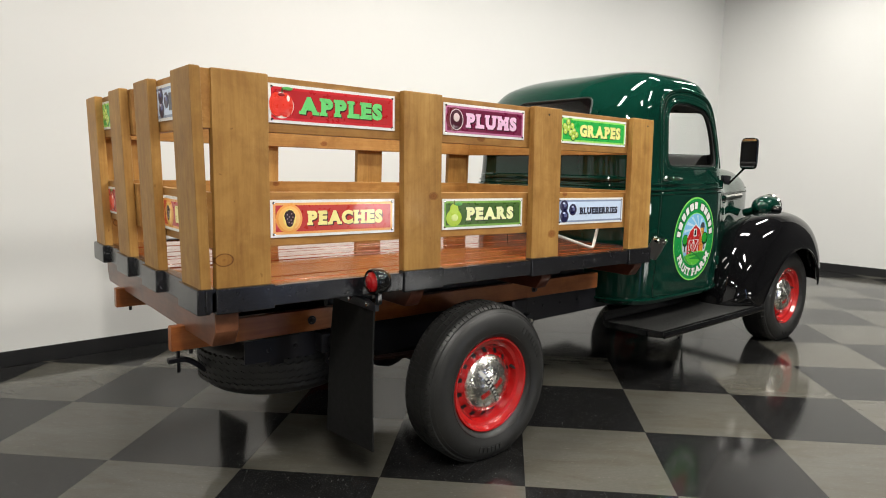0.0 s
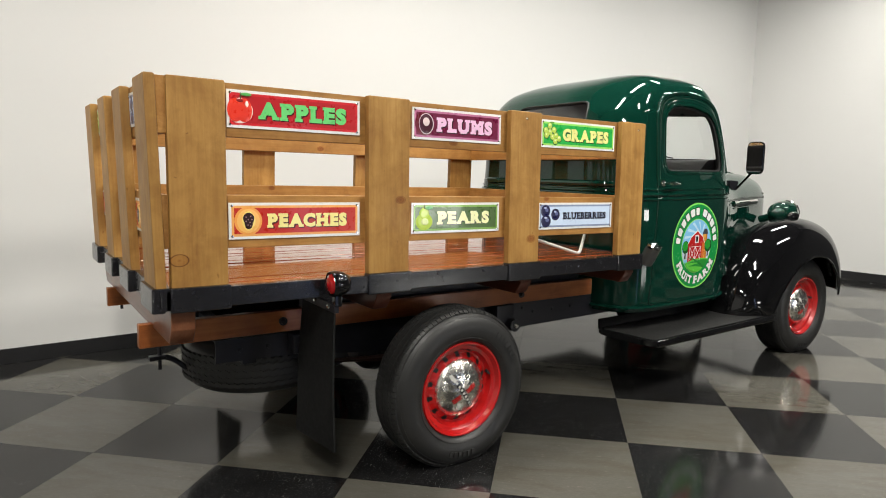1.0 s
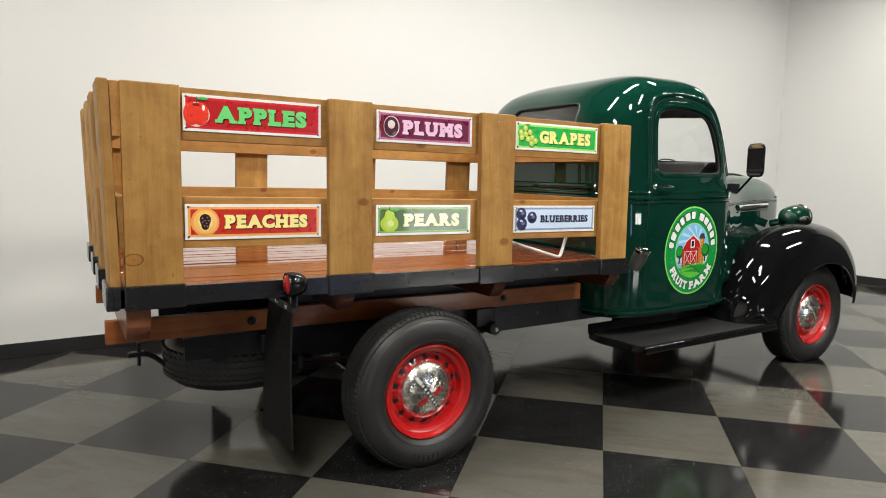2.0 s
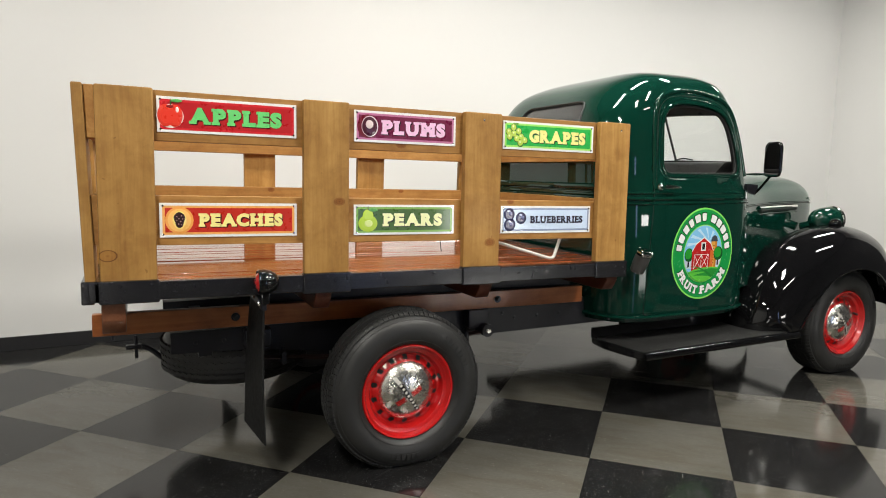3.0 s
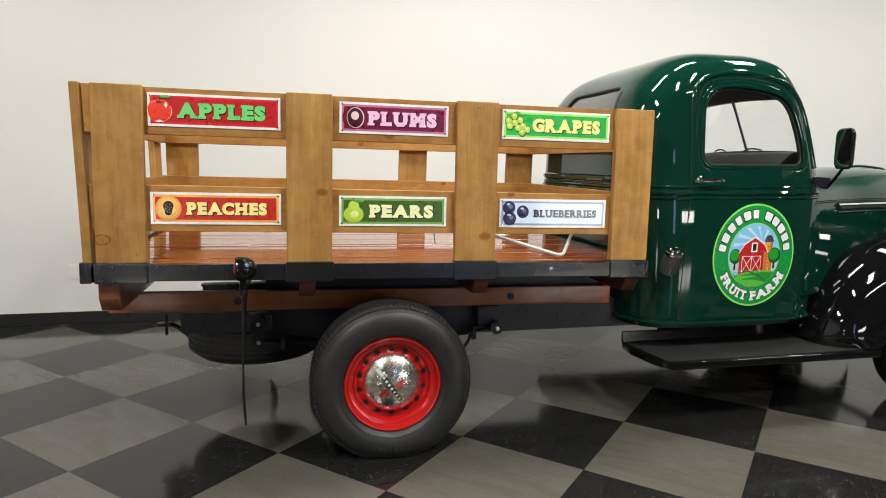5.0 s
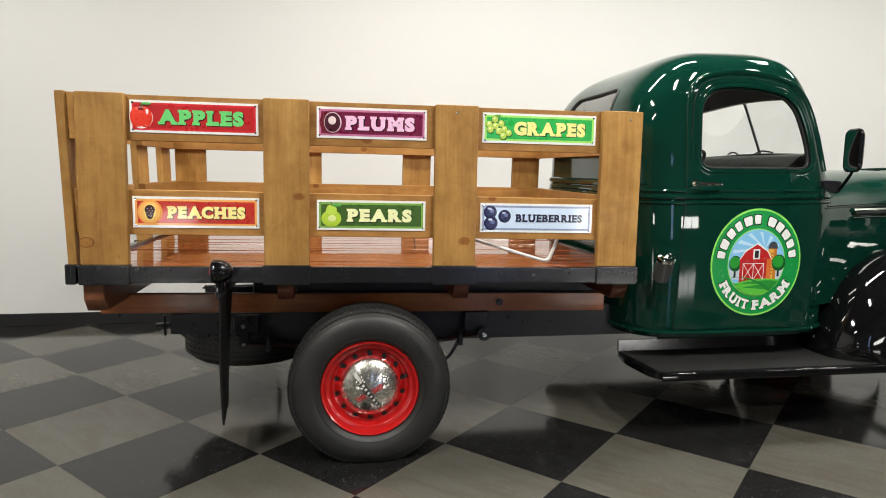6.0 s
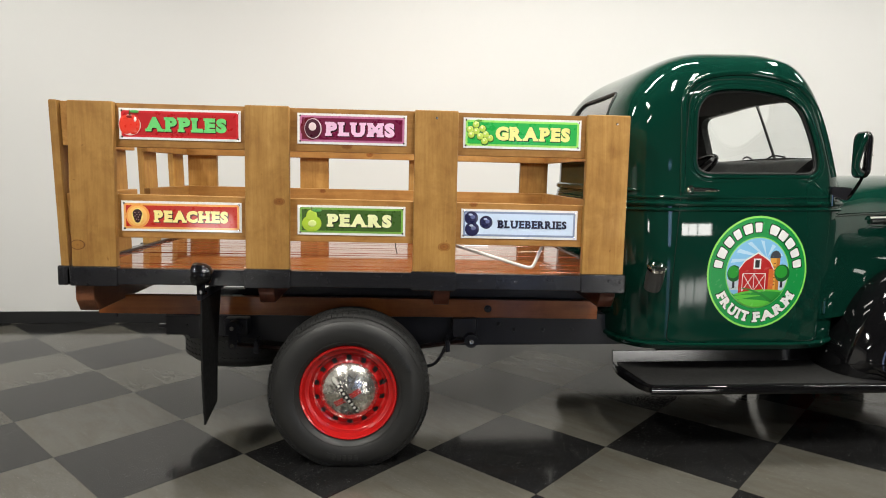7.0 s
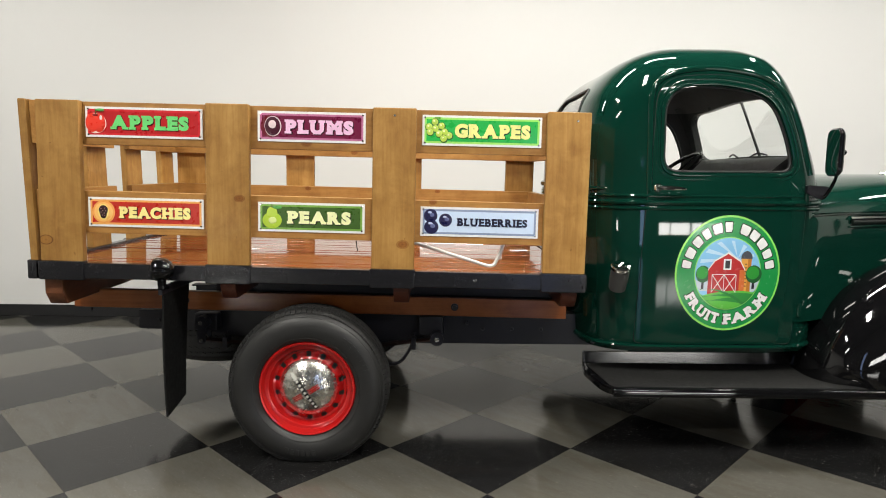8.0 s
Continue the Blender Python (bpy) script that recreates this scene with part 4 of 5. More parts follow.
    for z in [1.515 + 0.235 * k / 8 for k in range(9)]:
        b, ar, af = cab_dims(z)
        rows.append([(CX - ar * (1 - min(0.99, abs(dy) / b) ** EXP) ** (1 / EXP) + 0.007 - set_back(dy), YC + dy, z) for dy in [-0.36 + 0.72 * k / 24 for k in range(25)]])
    g = part("rear_glass", thicken(grid_surface(rows), 0.004), GLASS, cab, "clear rear window pane")
    g.visible_shadow = False
    # rear window rubber
    loop = []
    for u, v in back:
        b, ar, af = cab_dims(v)
        loop.append((CX - ar * (1 - min(0.99, abs(u - YC) / b) ** EXP) ** (1 / EXP) - 0.001 - set_back(u - YC), u, v))
    part("rear_window_rubber", tube(loop, 0.0065, 8, True), DASH, cab, "black rubber round the rear window")
    # divider of the windshield
    b, ar, af = cab_dims(1.40)
    b2, ar2, af2 = cab_dims(1.71)
    part("windshield_divider", tube([(CX + af - 0.014, YC, 1.40), (CX + af2 - 0.014, YC, 1.716)], 0.0085, 8), DASH, cab, "black windshield divider bar")
    # inside: dash, seat, wheel, column
    bm = prism(rounded([(2.16, 0.95), (2.345, 0.95), (2.345, 1.36), (2.325, 1.398), (2.25, 1.395), (2.14, 1.30)], 0.03, 4), lambda u, v, w: (u, YC - 0.53 + w, v), 1.06)
    part("dashboard", bm, DASH, cab, "dark dashboard")
    for k, y in enumerate((YC - 0.18, YC - 0.02, YC + 0.10)):
        bm = lathe([(0.0, 0.012), (0.012, 0.011), (0.016, 0.0)], 16, lambda a, b, h, y=y: (2.215 + a * 0.5, y + a, 1.365 + h))
        part("dash_knob", bm, CHROME if k == 0 else SATIN, cab)
    for s in (-1, 1):
        bm = tube(smooth_line([(2.30, YC + s * 0.22, 1.41), (2.285, YC + s * 0.14, 1.42), (2.28, YC + s * 0.07, 1.40)], 5), 0.005, 6)
        part("wiper", bm, SATIN, cab)
    bm = box(1.45, 1.95, YC - 0.55, YC + 0.55, 0.80, 0.95, 0.05, 4)
    part("seat_cushion", bm, SEAT, cab)
    bm = box(1.33, 1.47, YC - 0.55, YC + 0.55, 0.90, 1.36, 0.05, 4)
    part("seat_back", bm, SEAT, cab)
    wc = Vector((1.98, YC + 0.30, 1.30))
    axis = Vector((-0.62, 0, 0.78)).normalized()
    e1, e2 = Vector((0, 1, 0)), axis.cross(Vector((0, 1, 0)))
    ring = [wc + e1 * 0.21 * math.cos(a) + e2 * 0.21 * math.sin(a) for a in [2 * math.pi * k / 48 for k in range(48)]]
    wheel = part("steering_wheel", tube(ring, 0.012, 10, True), BLACK, cab, "thin black steering wheel")
    bm = bmesh.new()
    for a in (0.5, 2.6, 4.7):
        tube([wc - axis * 0.02, wc + (e1 * math.cos(a) + e2 * math.sin(a)) * 0.205], 0.006, 6, bm=bm)
    tube([wc - axis * 0.03, wc - axis * 0.55], 0.02, 10, bm=bm)
    part("steering_column", bm, BLACK, cab)
    part("roof_liner_lamp", box(1.80, 1.84, YC + 0.50, YC + 0.54, 1.66, 1.70, 0.006), DASH, cab)


build_cab()


# ---- door badge ----
def build_badge():
    cx, cz, ru, rv = 1.909, 0.853, 0.243, 0.270
    def place(u, v, w):
        x, z = cx + u, cz + v
        return Vector((x, cab_y(x, z, -1, 0.0045) - w, z))

    def layer(name, pts_rows, w, col, parent):
        bm = grid_surface([[place(u, v, w) for u, v in row] for row in pts_rows])
        return part(name, thicken(bm, 0.0004), paint(col, 0.25), parent, smooth=True)

    def ellipse(fu, fv, v_min=-2.0, v_max=2.0, n=24):
        rows = []
        for k in range(n + 1):
            v = -math.cos(math.pi * k / n)
            v = max(v_min, min(v_max, v))
            h = math.sqrt(max(0.0, 1 - v * v))
            rows.append([(fu * h * (-1 + 2 * j / n), fv * v) for j in range(n + 1)])
        return rows

    def poly(pts, n=8):
        """Four corners, filled with a small grid."""
        a, b, c, d = [Vector(p) for p in pts]
        return [[tuple((1 - j / n) * ((1 - k / n) * a + k / n * d) + (j / n) * ((1 - k / n) * b + k / n * c)) for j in range(n + 1)] for k in range(n + 1)]

    badge = layer("badge", ellipse(ru, rv), 0.0, (0.25, 0.72, 0.12), truck)
    tagged(badge, "round printed farm badge on the door with a red barn")
    layer("badge_ring", ellipse(ru * 0.965, rv * 0.965), 0.0006, (0.008, 0.27, 0.055), badge)
    iu, iv = ru * 0.615, rv * 0.615
    layer("badge_rim", ellipse(iu * 1.03, iv * 1.03), 0.0012, (0.25, 0.68, 0.15), badge)
    layer("badge_sky", ellipse(iu, iv), 0.0018, (0.22, 0.52, 0.80), badge)
    for a, wide in ((0.55, 0.10), (0.95, 0.14), (1.4, 0.12), (1.85, 0.15), (2.3, 0.16), (2.7, 0.13)):
        hub = (iu * 0.28, iv * 0.42)
        pts = [hub, (iu * 0.93 * math.cos(a), iv * 0.93 * math.sin(a)), (iu * 0.93 * math.cos(a + wide), iv * 0.93 * math.sin(a + wide)), hub]
        layer("sky_ray", poly(pts), 0.0022, (0.48, 0.70, 0.88), badge)

    def band(name, tops, lows, w, col):
        """A strip between two curves across the picture, cut off by its rim."""
        rows = []
        for k in range(6):
            row = []
            for j in range(25):
                u = -0.985 + 1.97 * j / 24
                rim_v = math.sqrt(1 - u * u)
                v = (1 - k / 5) * tops(u) + k / 5 * lows(u)
                row.append((iu * u, iv * max(-rim_v, min(rim_v, v))))
            rows.append(row)
        return layer(name, rows, w, col, badge)

    def hill(v0, rise, slope):
        return lambda u: v0 + rise * (1 - (u - 0.15) ** 2) + slope * u
    band("fence_picture", lambda u: -0.22, lambda u: -0.5, 0.0023, (0.52, 0.60, 0.68))
    for u, v, w2, h2 in ((-0.76, -0.02, 0.22, 0.24), (0.80, -0.01, 0.25, 0.25)):
        rows = [[(iu * u + iu * w2 * p[0], iv * v + iv * h2 * p[1]) for p in row] for row in ellipse(1, 1)]
        layer("tree_shade", rows, 0.003, (0.008, 0.09, 0.02), badge)
        rows = [[(iu * u - 0.004 + iu * w2 * 0.78 * p[0], iv * v + 0.006 + iv * h2 * 0.72 * p[1]) for p in row] for row in ellipse(1, 1)]
        layer("tree_picture", rows, 0.0034, (0.02, 0.30, 0.03), badge)
        layer("tree_trunk", poly([(iu * u - 0.006, iv * (v - 0.42)), (iu * u + 0.006, iv * (v - 0.42)), (iu * u + 0.005, iv * (v - 0.2)), (iu * u - 0.005, iv * (v - 0.2))]), 0.0029, (0.02, 0.015, 0.03), badge)
    layer("silo_picture", poly([(iu * 0.40, -0.10), (iu * 0.71, -0.10), (iu * 0.71, 0.072), (iu * 0.40, 0.072)]), 0.0025, (0.74, 0.36, 0.06), badge)
    layer("silo_shade", poly([(iu * 0.60, -0.10), (iu * 0.71, -0.10), (iu * 0.71, 0.072), (iu * 0.60, 0.072)]), 0.0027, (0.50, 0.18, 0.02), badge)
    for k in range(7):
        z0 = -0.06 + 0.017 * k
        layer("silo_rung", poly([(iu * 0.51, z0), (iu * 0.58, z0), (iu * 0.58, z0 + 0.005), (iu * 0.51, z0 + 0.005)], 2), 0.003, (0.16, 0.07, 0.02), badge)
    rows = [[(iu * 0.555 + iu * 0.175 * p[0], 0.070 + 0.036 * p[1]) for p in row] for row in ellipse(1, 1, v_min=0.0)]
    layer("silo_cap", rows, 0.0036, (0.05, 0.055, 0.07), badge)
    # the barn: gambrel gable in two tones with a white verge
    gable = ((-0.62, 0.10), (-0.42, 0.36), (-0.02, 0.58), (0.36, 0.36), (0.52, 0.10))
    layer("barn_wall", poly([(-iu * 0.60, -0.105), (iu * 0.36, -0.105), (iu * 0.36, iv * 0.12), (-iu * 0.60, iv * 0.12)]), 0.004, (0.46, 0.016, 0.016), badge)
    layer("barn_side", poly([(iu * 0.36, -0.105), (iu * 0.52, -0.105), (iu * 0.52, iv * 0.10), (iu * 0.36, iv * 0.16)]), 0.004, (0.62, 0.15, 0.03), badge)
    for (u0, v0), (u1, v1), (u2, v2), (u3, v3) in (((-0.60, 0.11), (0.50, 0.11), (0.36, 0.36), (-0.42, 0.36)), ((-0.42, 0.36), (0.36, 0.36), (-0.01, 0.57), (-0.03, 0.57))):
        layer("barn_gable", poly([(iu * u0, iv * v0), (iu * u1, iv * v1), (iu * u2, iv * v2), (iu * u3, iv * v3)]), 0.0042, (0.46, 0.016, 0.016), badge)
    for (u0, v0), (u1, v1) in zip(gable, gable[1:]):
        layer("barn_verge", poly([(iu * u0, iv * v0 - 0.004), (iu * u1, iv * v1 - 0.004), (iu * u1, iv * v1 + 0.004), (iu * u0, iv * v0 + 0.004)]), 0.0047, (0.8, 0.8, 0.78), badge)
    layer("barn_window", poly([(-iu * 0.15, 0.018), (iu * 0.09, 0.018), (iu * 0.09, 0.068), (-iu * 0.15, 0.068)]), 0.005, (0.8, 0.8, 0.78), badge)
    layer("barn_window_pane", poly([(-iu * 0.10, 0.025), (iu * 0.04, 0.025), (iu * 0.04, 0.061), (-iu * 0.10, 0.061)]), 0.0055, (0.02, 0.02, 0.02), badge)
    bm = bmesh.new()
    x0, x1, z0, z1 = -iu * 0.48, iu * 0.26, -0.088, -0.004
    xm = (x0 + x1) / 2
    for a, b in (((x0, z0), (x0, z1)), ((x1, z0), (x1, z1)), ((x0, z1), (x1, z1)), ((xm, z0), (xm, z1)), ((x0, z0), (xm, z1)), ((x0, z1), (xm, z0)), ((xm, z0), (x1, z1)), ((xm, z1), (x1, z0))):
        tube([place(a[0] + (b[0] - a[0]) * k / 6, a[1] + (b[1] - a[1]) * k / 6, 0.0042) for k in range(7)], 0.0017, 4, bm=bm)
    part("barn_door_bars", bm, paint((0.8, 0.8, 0.78)), badge)
    # rolling field in front of the barn
    low = lambda u: -1.0
    band("badge_field", hill(-0.62, 0.13, 0.04), low, 0.0046, (0.10, 0.50, 0.05))
    band("field_row", hill(-0.68, 0.13, 0.05), hill(-0.73, 0.09, -0.08), 0.0051, (0.02, 0.26, 0.035))
    band("field_row", hill(-0.80, 0.12, 0.07), hill(-0.86, 0.08, -0.10), 0.0051, (0.02, 0.26, 0.035))
    band("field_row", lambda u: -0.50 - 0.32 * (u + 0.3) ** 2 - 0.16 * u, lambda u: -0.57 - 0.30 * (u + 0.3) ** 2 - 0.26 * u, 0.0055, (0.015, 0.20, 0.03))
    # the farm's name as plain blocks along the upper ring
    for deg, wide in ((169, 0.8), (154.5, 1.1), (138, 1.0), (123, 0.85), (107, 1.1), (92, 0.85), (69, 1.1), (54.5, 1.0), (40, 1.05), (25.5, 0.9), (11.5, 0.85)):
        a = radians(deg)
        for name, w, w0, grow, col in (("block_edge", 0.120, 0.0012, 0.035, (0.004, 0.03, 0.012)), ("plain_block", 0.098, 0.0018, 0.0, (0.8, 0.81, 0.8))):
            rows = []
            for i in range(7):
                q = i / 6 * 2 - 1
                f = 0.80 + q * (0.165 + grow) / 2
                half = wide * w * (1 - 0.16 * abs(q) ** 6)
                rows.append([(ru * f * math.cos(a + half * (j / 3 - 1)), rv * f * math.sin(a + half * (j / 3 - 1))) for j in range(7)])
            layer(name, rows, w0, col, badge)
    # the two words along the lower ring
    for name, w0, bold, col in (("letter_shadow", 0.0012, 0.105, (0.004, 0.03, 0.012)), ("lettering", 0.0018, 0.06, (0.8, 0.81, 0.8))):
        def bent(u, v, w):
            f = 0.80 - v
            a = -math.pi / 2 + u
            return place(ru * f * math.cos(a), rv * f * math.sin(a), w0 + w)
        grow = bold - 0.06
        for word, mid, span in (("FRUIT", -0.625, 0.97), ("FARM", 0.53, 1.15)):
            me = text_mesh(word, 0.185 + grow * 0.4, lambda u, v, w, mid=mid: bent(u + mid, v, w), bold, span + grow, 0.0003)
            part(name, with_mat(me, paint(col)), None, badge)


build_badge()


# ---- hood ----
HOODX = (2.24, 2.30, 2.45, 2.70, 3.00, 3.27, 3.44, 3.55, 3.60)
HOODW = (0.690, 0.668, 0.600, 0.50, 0.42, 0.345, 0.28, 0.19, 0.06)
HOODZ = (1.285, 1.292, 1.305, 1.312, 1.315, 1.308, 1.285, 1.23, 1.12)


def hood_point(x, u, grow=0.0):
    """u from -1 (right lower edge) over the top to 1."""
    w, top = curve1(x, HOODX, HOODW) + grow, curve1(x, HOODX, HOODZ) + grow
    zb = 0.62
    zs = 1.05
    a = abs(u)
    s = -1 if u < 0 else 1
    if a > 0.5:
        k = (a - 0.5) / 0.5
        return Vector((x, YC + s * w, zs + (zb - zs) * k))
    phi = a / 0.5 * math.pi / 2
    return Vector((x, YC + s * w * math.sin(phi) ** (2 / 2.6), zs + (top - zs) * max(0.0, math.cos(phi)) ** (2 / 2.6)))


def build_hood():
    xs = [2.24 + 1.36 * k / 48 for k in range(49)]
    us = [-1 + 2 * k / 96 for k in range(97)]
    hood = part("hood", thicken(grid_surface([[hood_point(x, u) for u in us] for x in xs]), 0.006), GREEN, truck, "long dark green hood", angle=50)
    part("hood_nose", thicken(grid_surface([[hood_point(3.60 - 0.002, u).lerp(Vector((3.61, YC, hood_point(3.60, u).z)), k) for u in us] for k in (0, 0.5, 1.0)]), 0.003), CHROME, hood)
    for s in (-1, 1):
        line = [hood_point(2.32 + 1.22 * k / 30, s * 0.44, 0.001) for k in range(31)]
        part("hood_seam", tube(line, 0.003, 6), SEAM, hood)
        part("hood_bead", tube([p + Vector((0, s * 0.001, 0.012)) for p in line], 0.003, 6), GREEN, hood)
        # side vent with bright lips
        pts = [hood_point(2.55 + 0.60 * k / 20, s * 0.5) for k in range(21)]
        rows = [[(p.x, p.y + s * out, 1.103 + dz) for out, dz in ((-0.002, 0.013), (0.008, 0.007), (0.014, -0.001), (0.013, -0.007), (-0.002, -0.010))] for p in pts]
        trim = grid_surface(rows)
        for row in (rows[0], rows[-1]):
            trim.faces.new([trim.verts.new(q) for q in row])
        part("vent_trim", trim, CHROME, hood, "bright trim of the hood vent", smooth=False)
        part("vent_lip", tube([Vector((p.x, p.y + s * 0.003, 1.062)) for p in pts], 0.005, 8), GREEN, hood)
        # the slot isn't cut: a near-black bar stands for its inner shade
        pts = [hood_point(2.56 + 0.58 * k / 20, s * 0.5, 0.001) for k in range(21)]
        for p in pts:
            p.z = 1.085
        part("vent_slot_shade", tube(pts, 0.013, 8), SEAM, hood, "dark bar for the shade inside the hood vent's slot")
        for dz in (0.0, -0.026):
            pts = [hood_point(3.40 + 0.16 * k / 8, s * 0.40, 0.004) for k in range(9)]
            part("nose_trim", tube([p + Vector((0, 0, dz)) for p in pts], 0.007, 8), CHROME, hood, "bright trim on the hood's nose")
    part("hood_ornament", tube(smooth_line([(3.05, YC, 1.317), (3.25, YC, 1.322), (3.42, YC, 1.305), (3.52, YC, 1.265)], 5), 0.009, 8), CHROME, hood, "bright centre strip on the hood")


build_hood()


# ---- front fenders ----
CROWN = ((2.285, 0.343), (2.30, 0.438), (2.34, 0.548), (2.445, 0.708), (2.655, 0.862), (2.905, 0.942), (3.18, 0.970), (3.43, 0.912), (3.575, 0.77), (3.62, 0.57), (3.61, 0.42))
EDGE = ((2.44, 0.352), (2.455, 0.354), (2.48, 0.358), (2.56, 0.37), (2.665, 0.50), (2.87, 0.665), (3.09, 0.718), (3.29, 0.68), (3.42, 0.575), (3.475, 0.47), (3.48, 0.40))


def build_fender(s):
    c = [Vector((p.x, p.y)) for p in [Vector((q[0], q[1], 0)) for q in smooth_line([(a, b, 0) for a, b in [(q[0] + 0.045, q[1] + 0.012) for q in CROWN]], 8)]]
    e = [Vector((q[0], q[1])) for q in smooth_line([(a, b, 0) for a, b in [(q[0] + 0.04, q[1]) for q in EDGE]], 8)]
    yo, ym, yi = -0.865, -0.62, -0.34
    rows = []
    for k, (S, E) in enumerate(zip(c, e)):
        u = k / (len(c) - 1)
        out = yo + 0.06 * (1 - min(1, u / 0.3)) ** 1.5
        row = []
        for j in range(13):
            phi = j / 12 * math.pi / 2
            f = math.sin(phi) ** (2 / 2.3)
            y = ym - (ym - out) * max(0.0, math.cos(phi)) ** (2 / 2.3)
            p = E.lerp(S, f)
            row.append((p.x, YC - s * y, p.y))
        for j in range(1, 9):
            phi = j / 8 * math.pi / 2
            y = ym + (yi - ym) * math.sin(phi)
            drop = 0.26 * (1 - math.cos(phi))
            row.append((S.x + (0.0 if u > 0.5 else 0.16 * (1 - math.cos(phi))), YC - s * y, S.y - drop))
        rows.append(row)
    f = part("front_fender", thicken(grid_surface(rows), 0.006), BLACK, truck, "glossy black teardrop front fender", angle=60)
    lip = [Vector((row[0][0], row[0][1], row[0][2])) for row in rows[24:]]
    part("fender_lip", tube(lip, 0.007, 8), BLACK, f)
    return f


for s in (1, -1):
    build_fender(s)


# ---- headlights and side mirror ----
def build_headlight(s):
    c = Vector((3.26, YC - s * 0.525, 1.008))
    q = 0.84
    prof = [(0.0, -0.155), (0.03, -0.148), (0.062, -0.125), (0.088, -0.085), (0.102, -0.03), (0.108, 0.04), (0.108, 0.075)]
    top = part("headlight", lathe(prof, 40, lambda a, b, h: (c.x + q * h, c.y + q * a, c.z + q * b)), GREEN, truck, "green teardrop headlight pod", angle=60)
    part("rim", lathe([(0.106, 0.07), (0.116, 0.075), (0.117, 0.092), (0.105, 0.104), (0.100, 0.10)], 40, lambda a, b, h: (c.x + q * h, c.y + q * a, c.z + q * b)), CHROME, top, "chrome headlight rim")
    part("lens", lathe([(0.0, 0.125), (0.05, 0.12), (0.10, 0.10)], 40, lambda a, b, h: (c.x + q * h, c.y + q * a, c.z + q * b)), GLASS, top)
    part("bracket", tube([(c.x - 0.02, c.y + s * 0.06, c.z - 0.03), (c.x - 0.03, c.y + s * 0.15, c.z - 0.06)], 0.03, 10), GREEN, top)


def build_marker(s):
    c = Vector((3.186, YC - s * 0.648, 0.995))
    bm = lathe([(0.0, -0.05), (0.014, -0.047), (0.026, -0.034), (0.033, -0.01), (0.034, 0.02), (0.030, 0.028)], 24, lambda a, b, h: (c.x + h, c.y + a, c.z + b))
    lamp = part("marker_light", bm, BLACK, truck, "small black bullet light on the fender", angle=60)
    part("stem", tube([(c.x, c.y, c.z - 0.028), (c.x, c.y, c.z - 0.06)], 0.013, 10), BLACK, lamp)
    part("lens", lathe([(0.030, 0.028), (0.02, 0.034), (0.0, 0.037)], 24, lambda a, b, h: (c.x + h, c.y + a, c.z + b)), DULL, lamp)


build_marker(1)
build_marker(-1)
build_headlight(1)
build_headlight(-1)


def build_mirror():
    c = Vector((2.27, 0.10, 1.405))
    out = rounded([(-0.06, -0.102), (0.06, -0.102), (0.06, 0.102), (-0.06, 0.102)], 0.036, 6)
    turn = Matrix.Rotation(radians(-7), 3, "Z")

    def place(u, v, w):
        return c + turn @ Vector((w, u, v))
    rows = [[place(u * f, v * f, w) for u, v in out] for f, w in ((0.93, -0.006), (1.0, 0.0), (1.0, 0.008), (0.9, 0.018), (0.6, 0.024), (0.05, 0.026))]
    top = part("side_mirror", grid_surface(rows, closed=True), BLACK, truck, "black rectangular mirror on a bent arm", angle=50)
    part("mirror_glass", prism([(u * 0.90, v * 0.94) for u, v in out], lambda u, v, w: place(u, v, -0.0045 + w), 0.002), MIRROR, top, "mirror glass", smooth=False)
    arm = smooth_line([(2.331, 0.252, 1.203), (2.338, 0.235, 1.225), (2.330, 0.175, 1.285), tuple(c + Vector((0.034, 0.020, -0.07))), tuple(c + Vector((0.035, 0.008, 0.0)))], 6)
    part("arm", tube(arm, 0.0075, 8), BLACK, top)
    plate = rounded([(2.255, 1.262), (2.352, 1.256), (2.336, 1.196), (2.318, 1.196), (2.255, 1.225)], 0.008, 3)
    part("arm_bracket", prism(plate, lambda u, v, w: (u, 0.248 + w, v), 0.022), SATIN, top, "black bracket at the windshield post")
    part("clamp", tube([tuple(c + Vector((0.02, 0.0, 0.01))), tuple(c + Vector((0.055, 0.016, 0.0)))], 0.012, 8), BLACK, top)


build_mirror()


# ---- fuel filler ----
def build_filler():
    a, b = Vector((1.398, 0.215, 0.785)), Vector((1.395, 0.160, 0.887))
    d = (b - a).normalized()
    neck = part("fuel_filler", tube([a, a.lerp(b, 0.5), b], [0.038, 0.042, 0.040], 24), DULL, truck, "grey fuel filler neck with a chrome cap")
    nx = (d + Vector((0, 0, 0.35))).normalized()
    e1 = nx.cross(Vector((1, 0, 0))).normalized()
    e2 = nx.cross(e1)
    cap = b + Vector((0, 0, 0.004))
    bm = lathe([(0.040, -0.012), (0.044, -0.010), (0.045, 0.004), (0.041, 0.010), (0.024, 0.012), (0.022, 0.015), (0.0, 0.016)], 28, lambda u, v, h: cap + e1 * u + e2 * v + nx * h)
    part("cap", bm, CHROME, neck, "chrome fuel cap")


build_filler()


# ---- wheels ----
FX = 3.165           # the front axle


